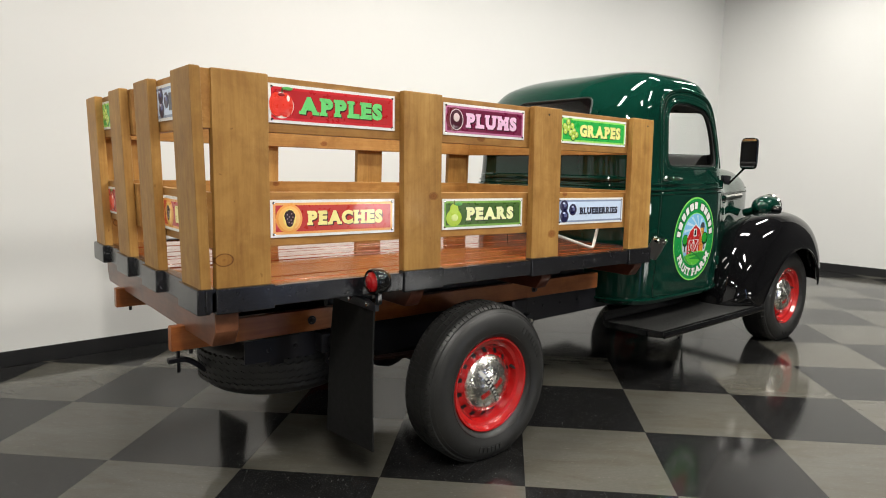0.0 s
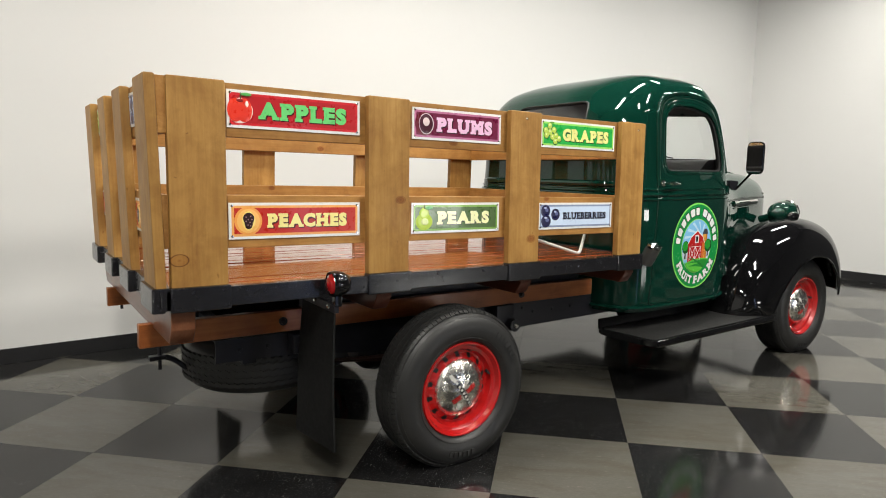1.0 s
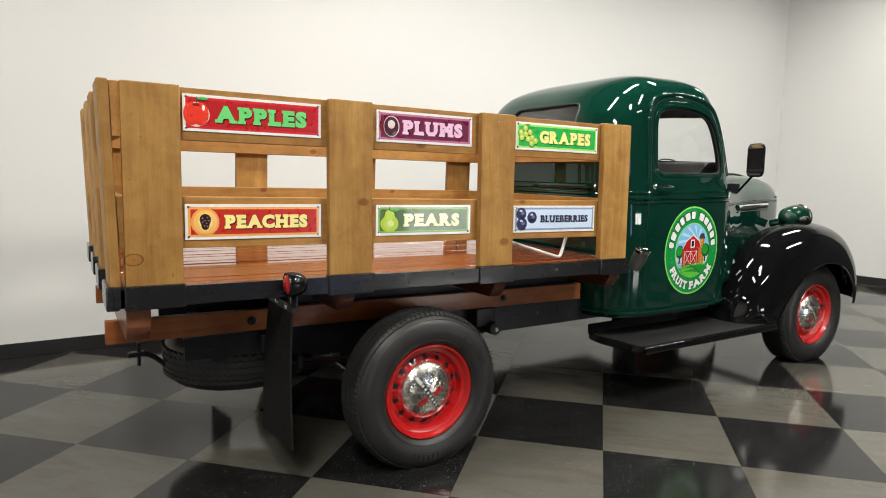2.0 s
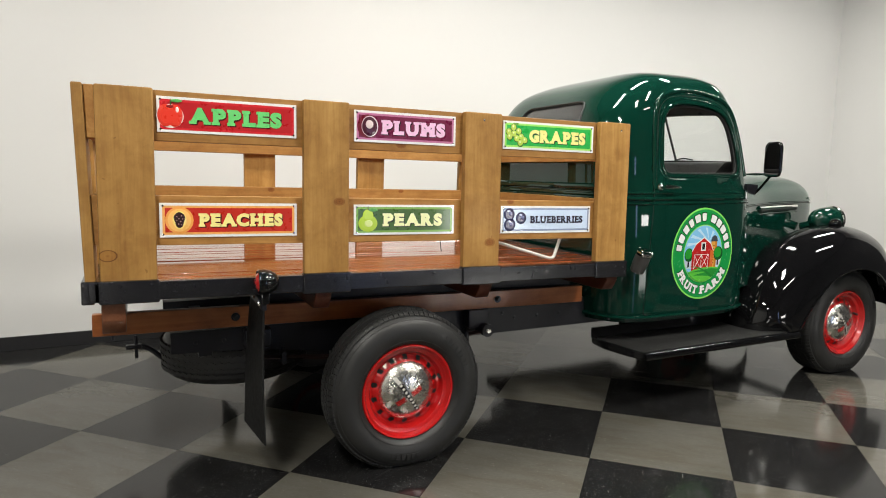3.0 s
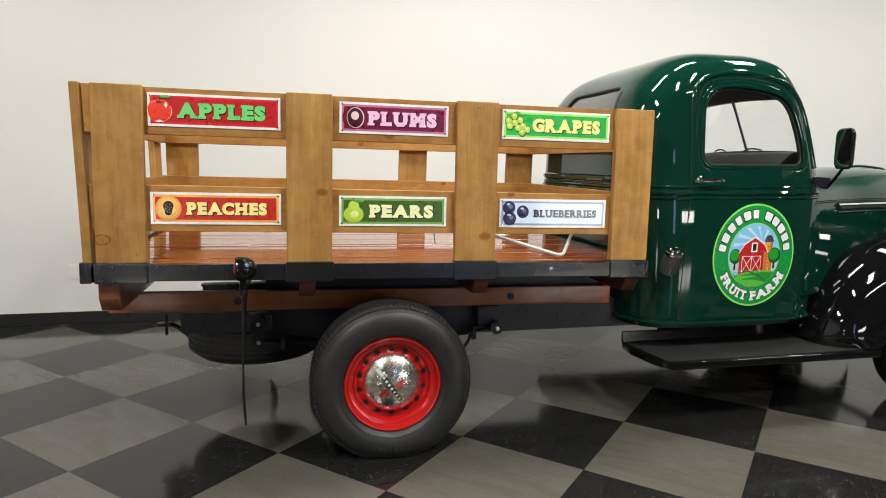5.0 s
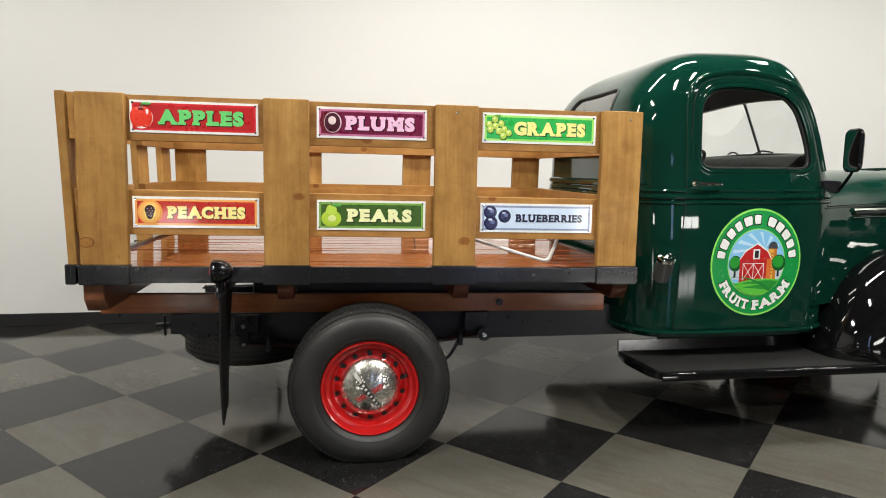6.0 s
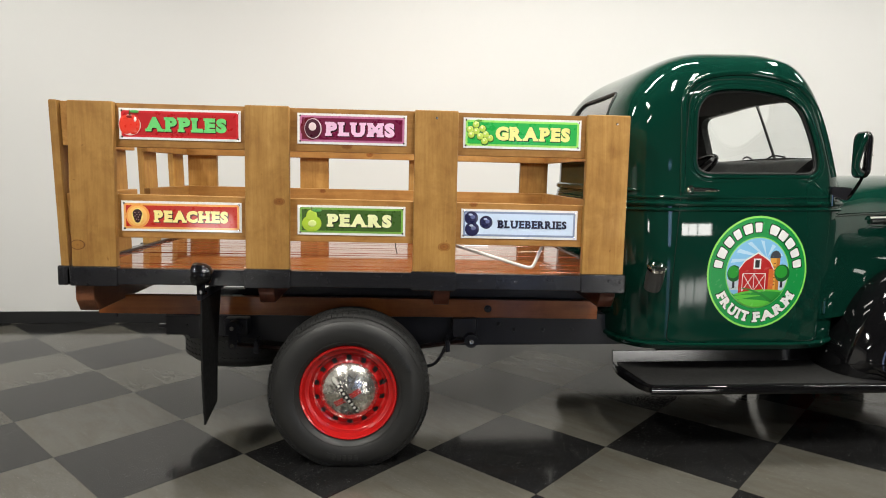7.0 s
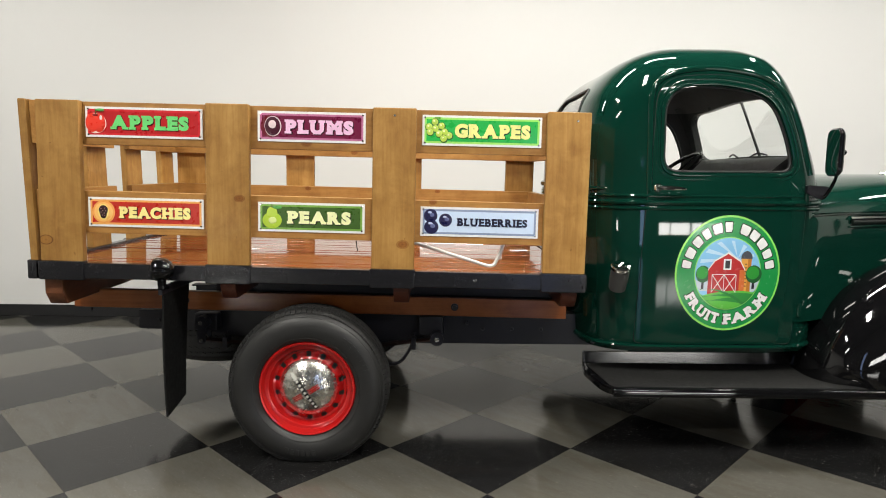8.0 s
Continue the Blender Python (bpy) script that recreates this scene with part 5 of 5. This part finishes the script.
def wheel_at(x, y, s, name="wheel", spare=False):
    """A wheel with its face at y, looking to the side s (-1: right)."""
    z = 0.338
    if spare:
        cx, cz = x, 0.29
        pl = lambda a, b, h: (x + a, y + b, cz - h)
    else:
        # the tyre settles a little under the load
        def pl(a, b, h):
            low = max(0.0, -b / 0.36) if math.hypot(a, b) > 0.225 else 0.0
            out = 0.012 * low ** 1.5 * (1 if h > -0.1 else -1)
            wide = 1 + 0.03 * low * (1 - low)
            return (x + a * wide, y + s * (h + out), max(0.0012, z + b))
    # h: outwards; the tyre's outer bulge is at 0
    prof = [(0.213, -0.028), (0.222, -0.009), (0.250, 0.006), (0.285, 0.010), (0.315, 0.003), (0.336, -0.014), (0.348, -0.031), (0.3565, -0.045), (0.360, -0.07), (0.360, -0.14), (0.3565, -0.165), (0.348, -0.179), (0.336, -0.191), (0.315, -0.204), (0.285, -0.21), (0.250, -0.205), (0.222, -0.19), (0.213, -0.17)]
    bm = bmesh.new()
    lathe(prof, 72, pl, bm)
    for rr, hh in ((0.3295, -0.0085), (0.238, 0.0008)):
        ring = [pl(rr * math.cos(2 * math.pi * k / 72), rr * math.sin(2 * math.pi * k / 72), hh) for k in range(72)]
        tube(ring, 0.0012, 6, True, bm=bm)
    top = part(name, bm, RUBBER, truck, "black radial tyre on a red steel wheel" if not spare else "spare tyre hung flat under the bed", angle=40)
    # tread: raised blocks in rows round the tyre
    bm = bmesh.new()
    rows = ((-0.060, -0.040, 90, 0.0), (-0.097, -0.066, 78, 0.5), (-0.139, -0.108, 78, 0.0), (-0.165, -0.145, 90, 0.5))
    if spare:
        rows = ()
        n = 120
        for hc in (-0.047, -0.074, -0.105, -0.136, -0.163):
            loop = []
            for k in range(n):
                a, dh = 2 * math.pi * k / n, 0.0045 * (1 if k % 2 else -1)
                loop.append([bm.verts.new(pl(rr * math.cos(a), rr * math.sin(a), hc + dh + e)) for rr, e in ((0.352, -0.0105), (0.3635, -0.009), (0.3635, 0.009), (0.352, 0.0105))])
            for k in range(n):
                for i in range(3):
                    bm.faces.new((loop[k][i], loop[k][i + 1], loop[(k + 1) % n][i + 1], loop[(k + 1) % n][i]))
    for ha, hb, count, off in rows:
        for k in range(count):
            a0, a1 = 2 * math.pi * (k + off) / count, 2 * math.pi * (k + off + 0.78) / count
            q = []
            for rr in (0.354, 0.3625 if hb - ha > 0.025 else 0.3610):
                for aa, hh in ((a0, ha), (a1, ha), (a1 + 0.012, hb), (a0 + 0.012, hb)):
                    q.append(bm.verts.new(pl(rr * math.cos(aa), rr * math.sin(aa), hh)))
            bm.faces.new(q[4:8])
            for i in range(4):
                bm.faces.new((q[i], q[(i + 1) % 4], q[4 + (i + 1) % 4], q[4 + i]))
    tread = part("tread", bm, RUBBER, top, smooth=False)
    tagged(tread, kind="stuff")
    if spare:
        return top
    # shoulder blocks with open grooves between them
    bm = bmesh.new()
    n = 92
    for side in (0, 1):
        for k in range(n):
            a0, a1 = 2 * math.pi * k / n, 2 * math.pi * (k + 0.84) / n
            ends = ((0.3605, -0.046), (0.3555, -0.032), (0.3470, -0.021)) if not side else ((0.3605, -0.164), (0.3555, -0.178), (0.3470, -0.189))
            low, high = [], []
            for rr, hh in ends:
                for line, lift in ((low, -0.006), (high, 0.0009)):
                    line.append([bm.verts.new(pl((rr + lift) * math.cos(a), (rr + lift) * math.sin(a), hh)) for a in (a0, a1)])
            for i in range(2):
                bm.faces.new((high[i][0], high[i][1], high[i + 1][1], high[i + 1][0]))
                for e in (0, 1):
                    bm.faces.new((low[i][e], high[i][e], high[i + 1][e], low[i + 1][e]))
            bm.faces.new((low[2][0], low[2][1], high[2][1], high[2][0]))
    sh = part("shoulder_tread", bm, RUBBER, top, smooth=False)
    tagged(sh, kind="stuff")
    # sidewall lettering as plain raised bars
    for start, count in ((0.33, 8), (4.4, 6)):
        for k in range(count):
            a = start + k * 0.085
            rows2 = [[pl(rr * math.cos(a + da), rr * math.sin(a + da), 0.0122 - (rr - 0.285) ** 2 * 6) for da in (-0.026, 0.0, 0.026)] for rr in (0.274, 0.286, 0.298)]
            part("raised_bar", thicken(grid_surface(rows2), 0.0028), RUBBER, top, smooth=False)
    # rim
    prof = [(0.198, -0.16), (0.204, -0.045), (0.214, -0.028), (0.217, -0.018), (0.212, -0.011), (0.205, -0.014), (0.199, -0.026), (0.194, -0.036), (0.184, -0.038), (0.178, -0.042), (0.173, -0.056), (0.166, -0.066), (0.156, -0.070), (0.146, -0.064), (0.134, -0.054), (0.12, -0.050), (0.08, -0.050), (0.0, -0.050)]
    bm = lathe(prof, 112, pl)
    for v in bm.verts:
        rr = math.hypot(v.co.x - x, v.co.z - z)
        if 0.13 < rr < 0.17 and abs(v.co.y - y) < 0.09:
            v.co.y -= s * 0.006 * max(0.0, -math.cos(14 * math.atan2(v.co.z - z, v.co.x - x)))
    rim = part("rim", bm, RED, top, "glossy red steel rim", angle=30)
    # vent slots round the disc: near-black plates stand for the shade in the openings
    for k in range(14):
        a = 2 * math.pi * (k + 0.5) / 14
        e = Vector((math.cos(a), math.sin(a)))
        f = Vector((-math.sin(a), math.cos(a)))
        out = rounded([(-0.0150, -0.0105), (0.0150, -0.0105), (0.0190, 0.0105), (-0.0190, 0.0105)], 0.006, 3)
        slot = [e * (0.1495 + v) + f * u for u, v in out]
        bm = bmesh.new()
        vs = [bm.verts.new(pl(q.x, q.y, curve1(q.length, (0.12, 0.134, 0.146, 0.156), (-0.050, -0.054, -0.064, -0.070)) - 0.0035)) for q in slot]
        bm.faces.new(vs)
        ce = [bm.verts.new(pl(q.x, q.y, -0.072)) for q in slot]
        for i in range(len(vs)):
            bm.faces.new((vs[i], vs[(i + 1) % len(vs)], ce[(i + 1) % len(vs)], ce[i]))
        part("vent_slot_shade", bm, SEAM, rim, smooth=False)
    e = Vector((0.965, 0.262))
    stem = [pl(*(e * r), h) for r, h in ((0.170, -0.062), (0.166, -0.046), (0.161, -0.028))]
    part("valve_stem", tube(stem, [0.008, 0.0065, 0.0055], 10), RUBBER, rim, "black rubber valve stem")
    # hub cap
    CAP = 1.06
    bm = lathe([(r * CAP, h) for r, h in ((0.120, -0.054), (0.123, -0.049), (0.120, -0.043), (0.110, -0.033), (0.09, -0.020), (0.06, -0.009), (0.03, -0.003), (0.0, -0.001))], 64, pl)
    for v in bm.verts:
        rr = math.hypot(v.co.x - x, v.co.z - z)
        if 0.02 < rr < 0.115:
            v.co.y += s * 0.0012 * math.cos(12 * math.atan2(v.co.z - z, v.co.x - x)) * rr / 0.11
    cap = part("hub_cap", bm, STEEL, top, "domed chrome hub cap with a slanting emblem", angle=60)

    def dome(r):
        return curve1(r / CAP, (0.0, 0.03, 0.06, 0.09, 0.110, 0.120), (-0.001, -0.003, -0.009, -0.020, -0.033, -0.043))

    def strip(p, q, wd, lift, mat, nm, n=16):
        p, q = Vector(p), Vector(q)
        t = (q - p).normalized()
        nn = Vector((-t.y, t.x)) * wd
        rows2 = []
        for k in range(n + 1):
            m = p.lerp(q, k / n)
            rows2.append([pl(*(m + nn * j), dome((m + nn * j).length) + lift) for j in (-1, 0, 1)])
        part(nm, thicken(grid_surface(rows2), 0.0006), mat, cap, smooth=False)
    strip((-0.068, 0.074), (-0.046, 0.043), 0.008, 0.0016, GREYTUBE, "emblem_tip", 6)
    strip((-0.046, 0.043), (0.044, -0.088), 0.009, 0.0012, BLACK, "emblem_bar")
    for k in range(8):
        m = Vector((-0.041, 0.036)).lerp(Vector((0.039, -0.081)), k / 7)
        strip(m + Vector((-0.004, 0.005)), m + Vector((0.003, -0.004)), 0.006, 0.0022, GREYTUBE, "emblem_mark", 3)
    for off in (-0.0085, 0.0, 0.0085):
        du, dv = -0.515 * off, 0.857 * off
        strip((-0.060 + du, -0.050 + dv), (-0.020 + du, -0.026 + dv), 0.0022, 0.0012, RED, "emblem_stripe", 5)
        strip((0.010 + du, -0.010 + dv), (0.055 + du, 0.017 + dv), 0.0022, 0.0012, RED, "emblem_stripe", 5)
    if x < 1:
        part("drum", lathe([(0.14, -0.16), (0.15, -0.09), (0.0, -0.085)], 40, pl), SATIN, top)
    return top


wheel_at(-0.008, 0.055, -1)
wheel_at(FX, 0.145, -1)
wheel_at(-0.008, 2 * YC - 0.055, 1)
wheel_at(FX, 2 * YC - 0.145, 1)
wheel_at(-0.64, YC, -1, "spare_tyre", spare=True)


# ---- running boards ----
def build_board(s):
    def pt(x, d, z):
        return (x, YC - s * d, z)
    outline = rounded([(1.288, 0.60), (1.318, 0.80), (1.362, 0.870), (2.60, 0.870), (2.60, 0.475), (1.305, 0.475)], [0.02, 0.04, 0.05, 0.02, 0.02, 0.02], 5)
    bm = prism(outline, lambda u, v, w: pt(u, v, 0.318 + w), 0.035)
    bmesh.ops.bevel(bm, geom=[e for e in bm.edges if abs(e.verts[0].co.z - e.verts[1].co.z) < 1e-6], offset=0.008, segments=2, affect="EDGES")
    board = part("running_board", bm, BLACK, truck, "black running board with a dull rubber top")
    mat = rounded([(1.314, 0.50), (1.362, 0.847), (2.56, 0.847), (2.56, 0.50)], 0.03, 5)
    part("rubber_mat", prism(mat, lambda u, v, w: pt(u, v, 0.3525 + w), 0.004), MATTE, board, "dark dull rubber mat")
    part("apron", box(1.55, 2.5, *sorted((YC - s * 0.44, YC - s * 0.425)), 0.35, 0.55, 0.004), BLACK, board)
    part("lip_panel", prism([(0.496, 0.350), (0.4865, 0.411), (0.474, 0.411), (0.474, 0.350)], lambda u, v, w: (1.306 + w, YC - s * u, v), 1.06), ENAMEL, board, smooth=False)
    part("edge_trim", prism([(0.862, 0.353), (0.868, 0.3525), (0.872, 0.349), (0.8745, 0.342), (0.8765, 0.332), (0.8770, 0.322), (0.875, 0.316), (0.870, 0.314), (0.862, 0.314)], lambda u, v, w: (1.364 + w, YC - s * u, v), 1.233), BLACK, board, angle=40)
    part("step_bracket", box(1.78, 1.84, *sorted((YC - s * 0.80, YC - s * 0.40)), 0.296, 0.320, 0.006), SATIN, board)


build_board(1)
build_board(-1)


# ---- chassis ----
def build_chassis():
    for s in (-1, 1):
        y = YB + s * 0.39
        ya, yb = sorted((y, y - s * 0.07))
        back = -0.98 if s > 0 else -0.962
        side = [(back, 0.592), (3.4, 0.592), (3.4, 0.432), (-0.22, 0.432), (-0.62, 0.485), (back, 0.497)]
        bm = prism(side, lambda u, v, w, y=y: (u, y - 0.004 + w, v), 0.008)
        add_box(bm, back, 3.4, ya, yb, 0.584, 0.592)
        add_box(bm, -0.22, 3.4, ya, yb, 0.432, 0.44)
        ob = part("frame_rail", bm, SATIN, truck, "black steel frame rail")
        for x in (-0.86, -0.74, 0.72, 0.80, 0.95, 1.1):
            bm = lathe([(0.0, 0.008), (0.008, 0.006), (0.010, 0.0)], 10, lambda a, b, h, x=x: (x + a, y + s * (0.004 + h), 0.54 - 0.03 * (x > 0.75) + b))
            part("rivet", bm, SATIN, ob)
    for x in (-0.82, -0.3, 0.5, 1.25, 2.2):
        part("cross_member", box(x - 0.03, x + 0.03, YB - 0.385, YB + 0.385, 0.47, 0.55, 0.004), SATIN, truck)
    # axle
    bm = tube([(-0.008, 0.22, 0.338), (-0.008, 2 * YC - 0.22, 0.338)], 0.042, 16)
    lathe([(0.0, -0.13), (0.08, -0.12), (0.13, -0.06), (0.145, 0.0), (0.13, 0.06), (0.08, 0.12), (0.0, 0.13)], 24, lambda a, b, h: (-0.008 + h, YC + a, 0.338 + b), bm)
    part("rear_axle", bm, SATIN, truck, "black rear axle")
    part("drive_shaft", tube([(0.1, YC, 0.37), (1.6, YC, 0.47)], 0.035, 12), SATIN, truck)
    part("front_axle", tube(smooth_line([(FX, 0.33, 0.36), (FX, 0.5, 0.30), (FX, YC, 0.29), (FX, 2 * YC - 0.5, 0.30), (FX, 2 * YC - 0.33, 0.36)], 5), 0.03, 10), SATIN, truck)
    # leaf springs with shackles
    for s in (-1, 1):
        y = YB + s * 0.47
        for k in range(5):
            L = 0.575 - 0.095 * k
            dz = -0.0085 * k
            pts = smooth_line([(-L, y, 0.462 + dz), (-L / 2, y, 0.434 + dz), (0.0, y, 0.424 + dz), (L / 2, y, 0.440 + dz), (L, y, 0.474 + dz)], 6)
            rows = [[(p.x - 0.015, p.y - 0.025, p.z + 0.004), (p.x - 0.015, p.y + 0.025, p.z + 0.004)] for p in pts]
            part("spring_leaf", thicken(grid_surface(rows), 0.0065), SPRING, truck)
        # rear shackle: two links with pins, hung from a casting on the rail
        inner = sorted((y, y - s * 0.075))
        bm = box(-0.655, -0.535, *inner, 0.505, 0.592, 0.012)
        tube([(-0.597, y - 0.05, 0.556), (-0.597, y + 0.05, 0.556)], 0.033, 18, bm=bm)
        part("spring_hanger", bm, SATIN, truck, "black cast spring hanger")
        for d in (-0.036, 0.036):
            bm = prism(rounded([(-0.622, 0.448), (-0.582, 0.448), (-0.575, 0.575), (-0.618, 0.575)], 0.018, 4), lambda u, v, w, d=d: (u, y + d - 0.004 + w, v), 0.008)
            part("shackle_link", bm, SATIN, truck)
        for z in (0.556, 0.468):
            bm = tube([(-0.60, y - 0.052, z), (-0.60, y + 0.052, z)], 0.0105, 10)
            part("shackle_pin", bm, STEEL, truck)
        # front eye and its bracket
        bm = box(0.475, 0.60, *inner, 0.49, 0.592, 0.012)
        tube([(0.567, y - 0.045, 0.484), (0.567, y + 0.045, 0.484)], 0.034, 18, bm=bm)
        part("spring_hanger", bm, SATIN, truck, "black cast spring hanger")
        part("shackle_pin", tube([(0.567, y - 0.058, 0.484), (0.567, y + 0.058, 0.484)], 0.0115, 10), STEEL, truck)
        for x in (-0.49, -0.06, 0.06, 0.451):
            bm = box(x - 0.012, x + 0.012, y - 0.033, y + 0.033, 0.425 if abs(x) > 0.3 else 0.375, 0.482 if abs(x) > 0.3 else 0.45, 0.004)
            part("spring_clip", bm, SATIN, truck)
            for d in (-0.026, 0.026):
                part("clip_bolt", tube([(x, y + d, 0.44), (x, y + d, 0.498 if abs(x) > 0.3 else 0.47)], 0.006, 8), SATIN, truck)
    part("brake_pipe", tube(smooth_line([(0.50, YC - 0.42, 0.475), (0.45, YC - 0.50, 0.455), (0.42, YC - 0.52, 0.405), (0.37, YC - 0.52, 0.352), (0.25, YC - 0.5, 0.34), (0.1, YC - 0.5, 0.34)], 6), 0.0085, 8), SATIN, truck)
    # spare carrier and tow hook
    yh = 0.91
    bm = tube(smooth_line([(-0.30, yh, 0.272), (-0.72, yh, 0.272), (-0.84, yh, 0.285), (-0.93, yh, 0.325), (-0.995, yh, 0.375), (-1.05, yh, 0.425), (-1.10, yh, 0.445), (-1.15, yh + 0.01, 0.438)], 6), 0.012, 10)
    part("spare_carrier", bm, SATIN, truck, "bent black rod that carries the spare tyre")
    part("carrier_bolt", tube([(-1.11, yh, 0.388), (-1.11, yh, 0.50)], 0.008, 8), SATIN, truck)
    part("carrier_nut", box(-1.155, -1.085, yh - 0.02, yh + 0.02, 0.436, 0.456, 0.004), SATIN, truck)


build_chassis()


# ---- mud flaps and tail lights ----
def build_rear_side(s):
    def yy(d):
        return YC - s * d
    x = -0.635
    rows = [[(x + 0.008 * math.sin(3 * d + z * 5) + (-0.048 if s > 0 else 0.055) * (0.885 - d) / 0.3 * (0.775 - z) / 0.57, yy(d), z) for d in [0.885 - 0.295 * k / 10 for k in range(11)]] for z in [0.205 + 0.57 * k / 14 for k in range(15)]]
    flap = part("mud_flap", thicken(grid_surface(rows), 0.008), FLAP, truck, "hanging black rubber mud flap", angle=60)
    part("flap_hanger", box(x - 0.006, x + 0.014, *sorted((yy(0.525), yy(0.905))), 0.765, 0.80, 0.003), SATIN, flap)
    for d in (0.585, 0.725, 0.855):
        bm = lathe([(0.0, 0.008), (0.008, 0.007), (0.010, 0.0)], 6, lambda a, b, h: (x - 0.006 - h, yy(d) + a, 0.785 + b))
        part("bolt", bm, CHROME, flap)
    c = Vector((-0.64, yy(0.897), 0.878))
    bm = lathe([(0.041, -0.010), (0.046, -0.013), (0.050, -0.006), (0.050, 0.012), (0.046, 0.035), (0.034, 0.056), (0.016, 0.067), (0.0, 0.069)], 32, lambda a, b, h: (c.x + h, c.y + a, c.z + b))
    lamp = part("tail_light", bm, BLACK, truck, "black bullet tail light with a red lens", angle=60)
    part("lens", lathe([(0.0, -0.024), (0.010, -0.0235), (0.014, -0.021), (0.024, -0.020), (0.028, -0.016), (0.036, -0.013), (0.039, -0.007), (0.040, 0.0)], 32, lambda a, b, h: (c.x + h, c.y + a, c.z + b)), LENS, lamp, "red glass lens")
    bm = box(c.x + 0.0, c.x + 0.03, c.y - 0.014, c.y + 0.014, 0.79, 0.835, 0.004)
    tube([(c.x + 0.015, c.y, 0.80), (c.x + 0.015, c.y + s * 0.05, 0.79)], 0.010, 8, bm=bm)
    part("bracket", bm, BLACK, lamp)


build_rear_side(1)
build_rear_side(-1)


# ---- the bent rod and the cord behind the side rack ----
def rack_rod():
    pts = smooth_line([(0.40, 0.205, 1.008), (0.52, 0.200, 0.970), (0.66, 0.194, 0.927), (0.765, 0.190, 0.895), (0.803, 0.191, 0.885), (0.826, 0.195, 0.889), (0.840, 0.199, 0.912), (0.862, 0.203, 0.962), (0.884, 0.206, 1.020)], 6)
    ob = part("bent_rod", tube(pts, 0.008, 12), GREYTUBE)
    tagged(ob, "pale grey bent metal rod hanging inside the side rack", "rod")
    pts = smooth_line([(0.197, 0.204, 1.03), (0.199, 0.205, 0.99), (0.201, 0.206, 0.965), (0.206, 0.207, 0.945)], 4)
    ob = part("cord", tube(pts, 0.0022, 6), SEAM)
    tagged(ob, "short dark cord hanging behind the lower side board", "cord")


rack_rod()


# ---- floor ----
def build_floor():
    sub = part("floor", box(X0 - 0.1, X1 + 0.1, Y0 - 0.1, Y1 + 0.1, -0.12, -0.004), GROUT, smooth=False)
    tagged(sub, "black and grey chequered vinyl floor with a waxed shine", "floor", kind="structure")
    T = 0.6096
    o = Vector((-0.076, -0.2185))
    la = radians(45.7)
    e1, e2 = Vector((math.cos(la), math.sin(la))) * T, Vector((-math.sin(la), math.cos(la))) * T
    meshes = []
    for mat in (TILE_LIGHT, TILE_DARK):
        bm = box(-T / 2 + 0.0004, T / 2 - 0.0004, -T / 2 + 0.0004, T / 2 - 0.0004, -0.004, 0.0)
        me = mesh_of(bm, "tile", mat, smooth=False)
        meshes.append(me)
    near, rest = [], []
    for i in range(-30, 31):
        for j in range(-30, 31):
            c = o + e1 * (i + 0.5) + e2 * (j + 0.5)
            if X0 - 0.4 < c.x < X1 + 0.4 and Y0 - 0.4 < c.y < Y1 + 0.4:
                rest.append(((c.x - 1.0) ** 2 + 1.4 * (c.y - 0.5) ** 2, i, j, c))
    rest.sort(key=lambda q: q[0])
    for n, (d, i, j, c) in enumerate(rest):
        me = meshes[(i + j + TILE_PARITY) % 2]
        if n < 300:
            ob = new("tile", me)
            ob.matrix_basis = Matrix.Translation((c.x, c.y, 0.0)) @ Matrix.Rotation(la + (math.pi / 2 if (i * 7 + j * 3) % 2 else 0), 4, "Z")
            ob.parent = sub
    for par in (0, 1):
        bm = bmesh.new()
        for n, (d, i, j, c) in enumerate(rest):
            if n >= 300 and (i + j + TILE_PARITY) % 2 == par:
                vs = []
                for a, b in ((-0.4995, -0.4995), (0.4995, -0.4995), (0.4995, 0.4995), (-0.4995, 0.4995)):
                    p = c + e1 * a + e2 * b
                    vs.append(bm.verts.new((p.x, p.y, 0.0)))
                bm.faces.new(vs)
        if bm.faces:
            ob = part("far_tiles", bm, (TILE_LIGHT, TILE_DARK)[par], sub, smooth=False)
            tagged(ob, kind="stuff")


TILE_PARITY = 1
build_floor()
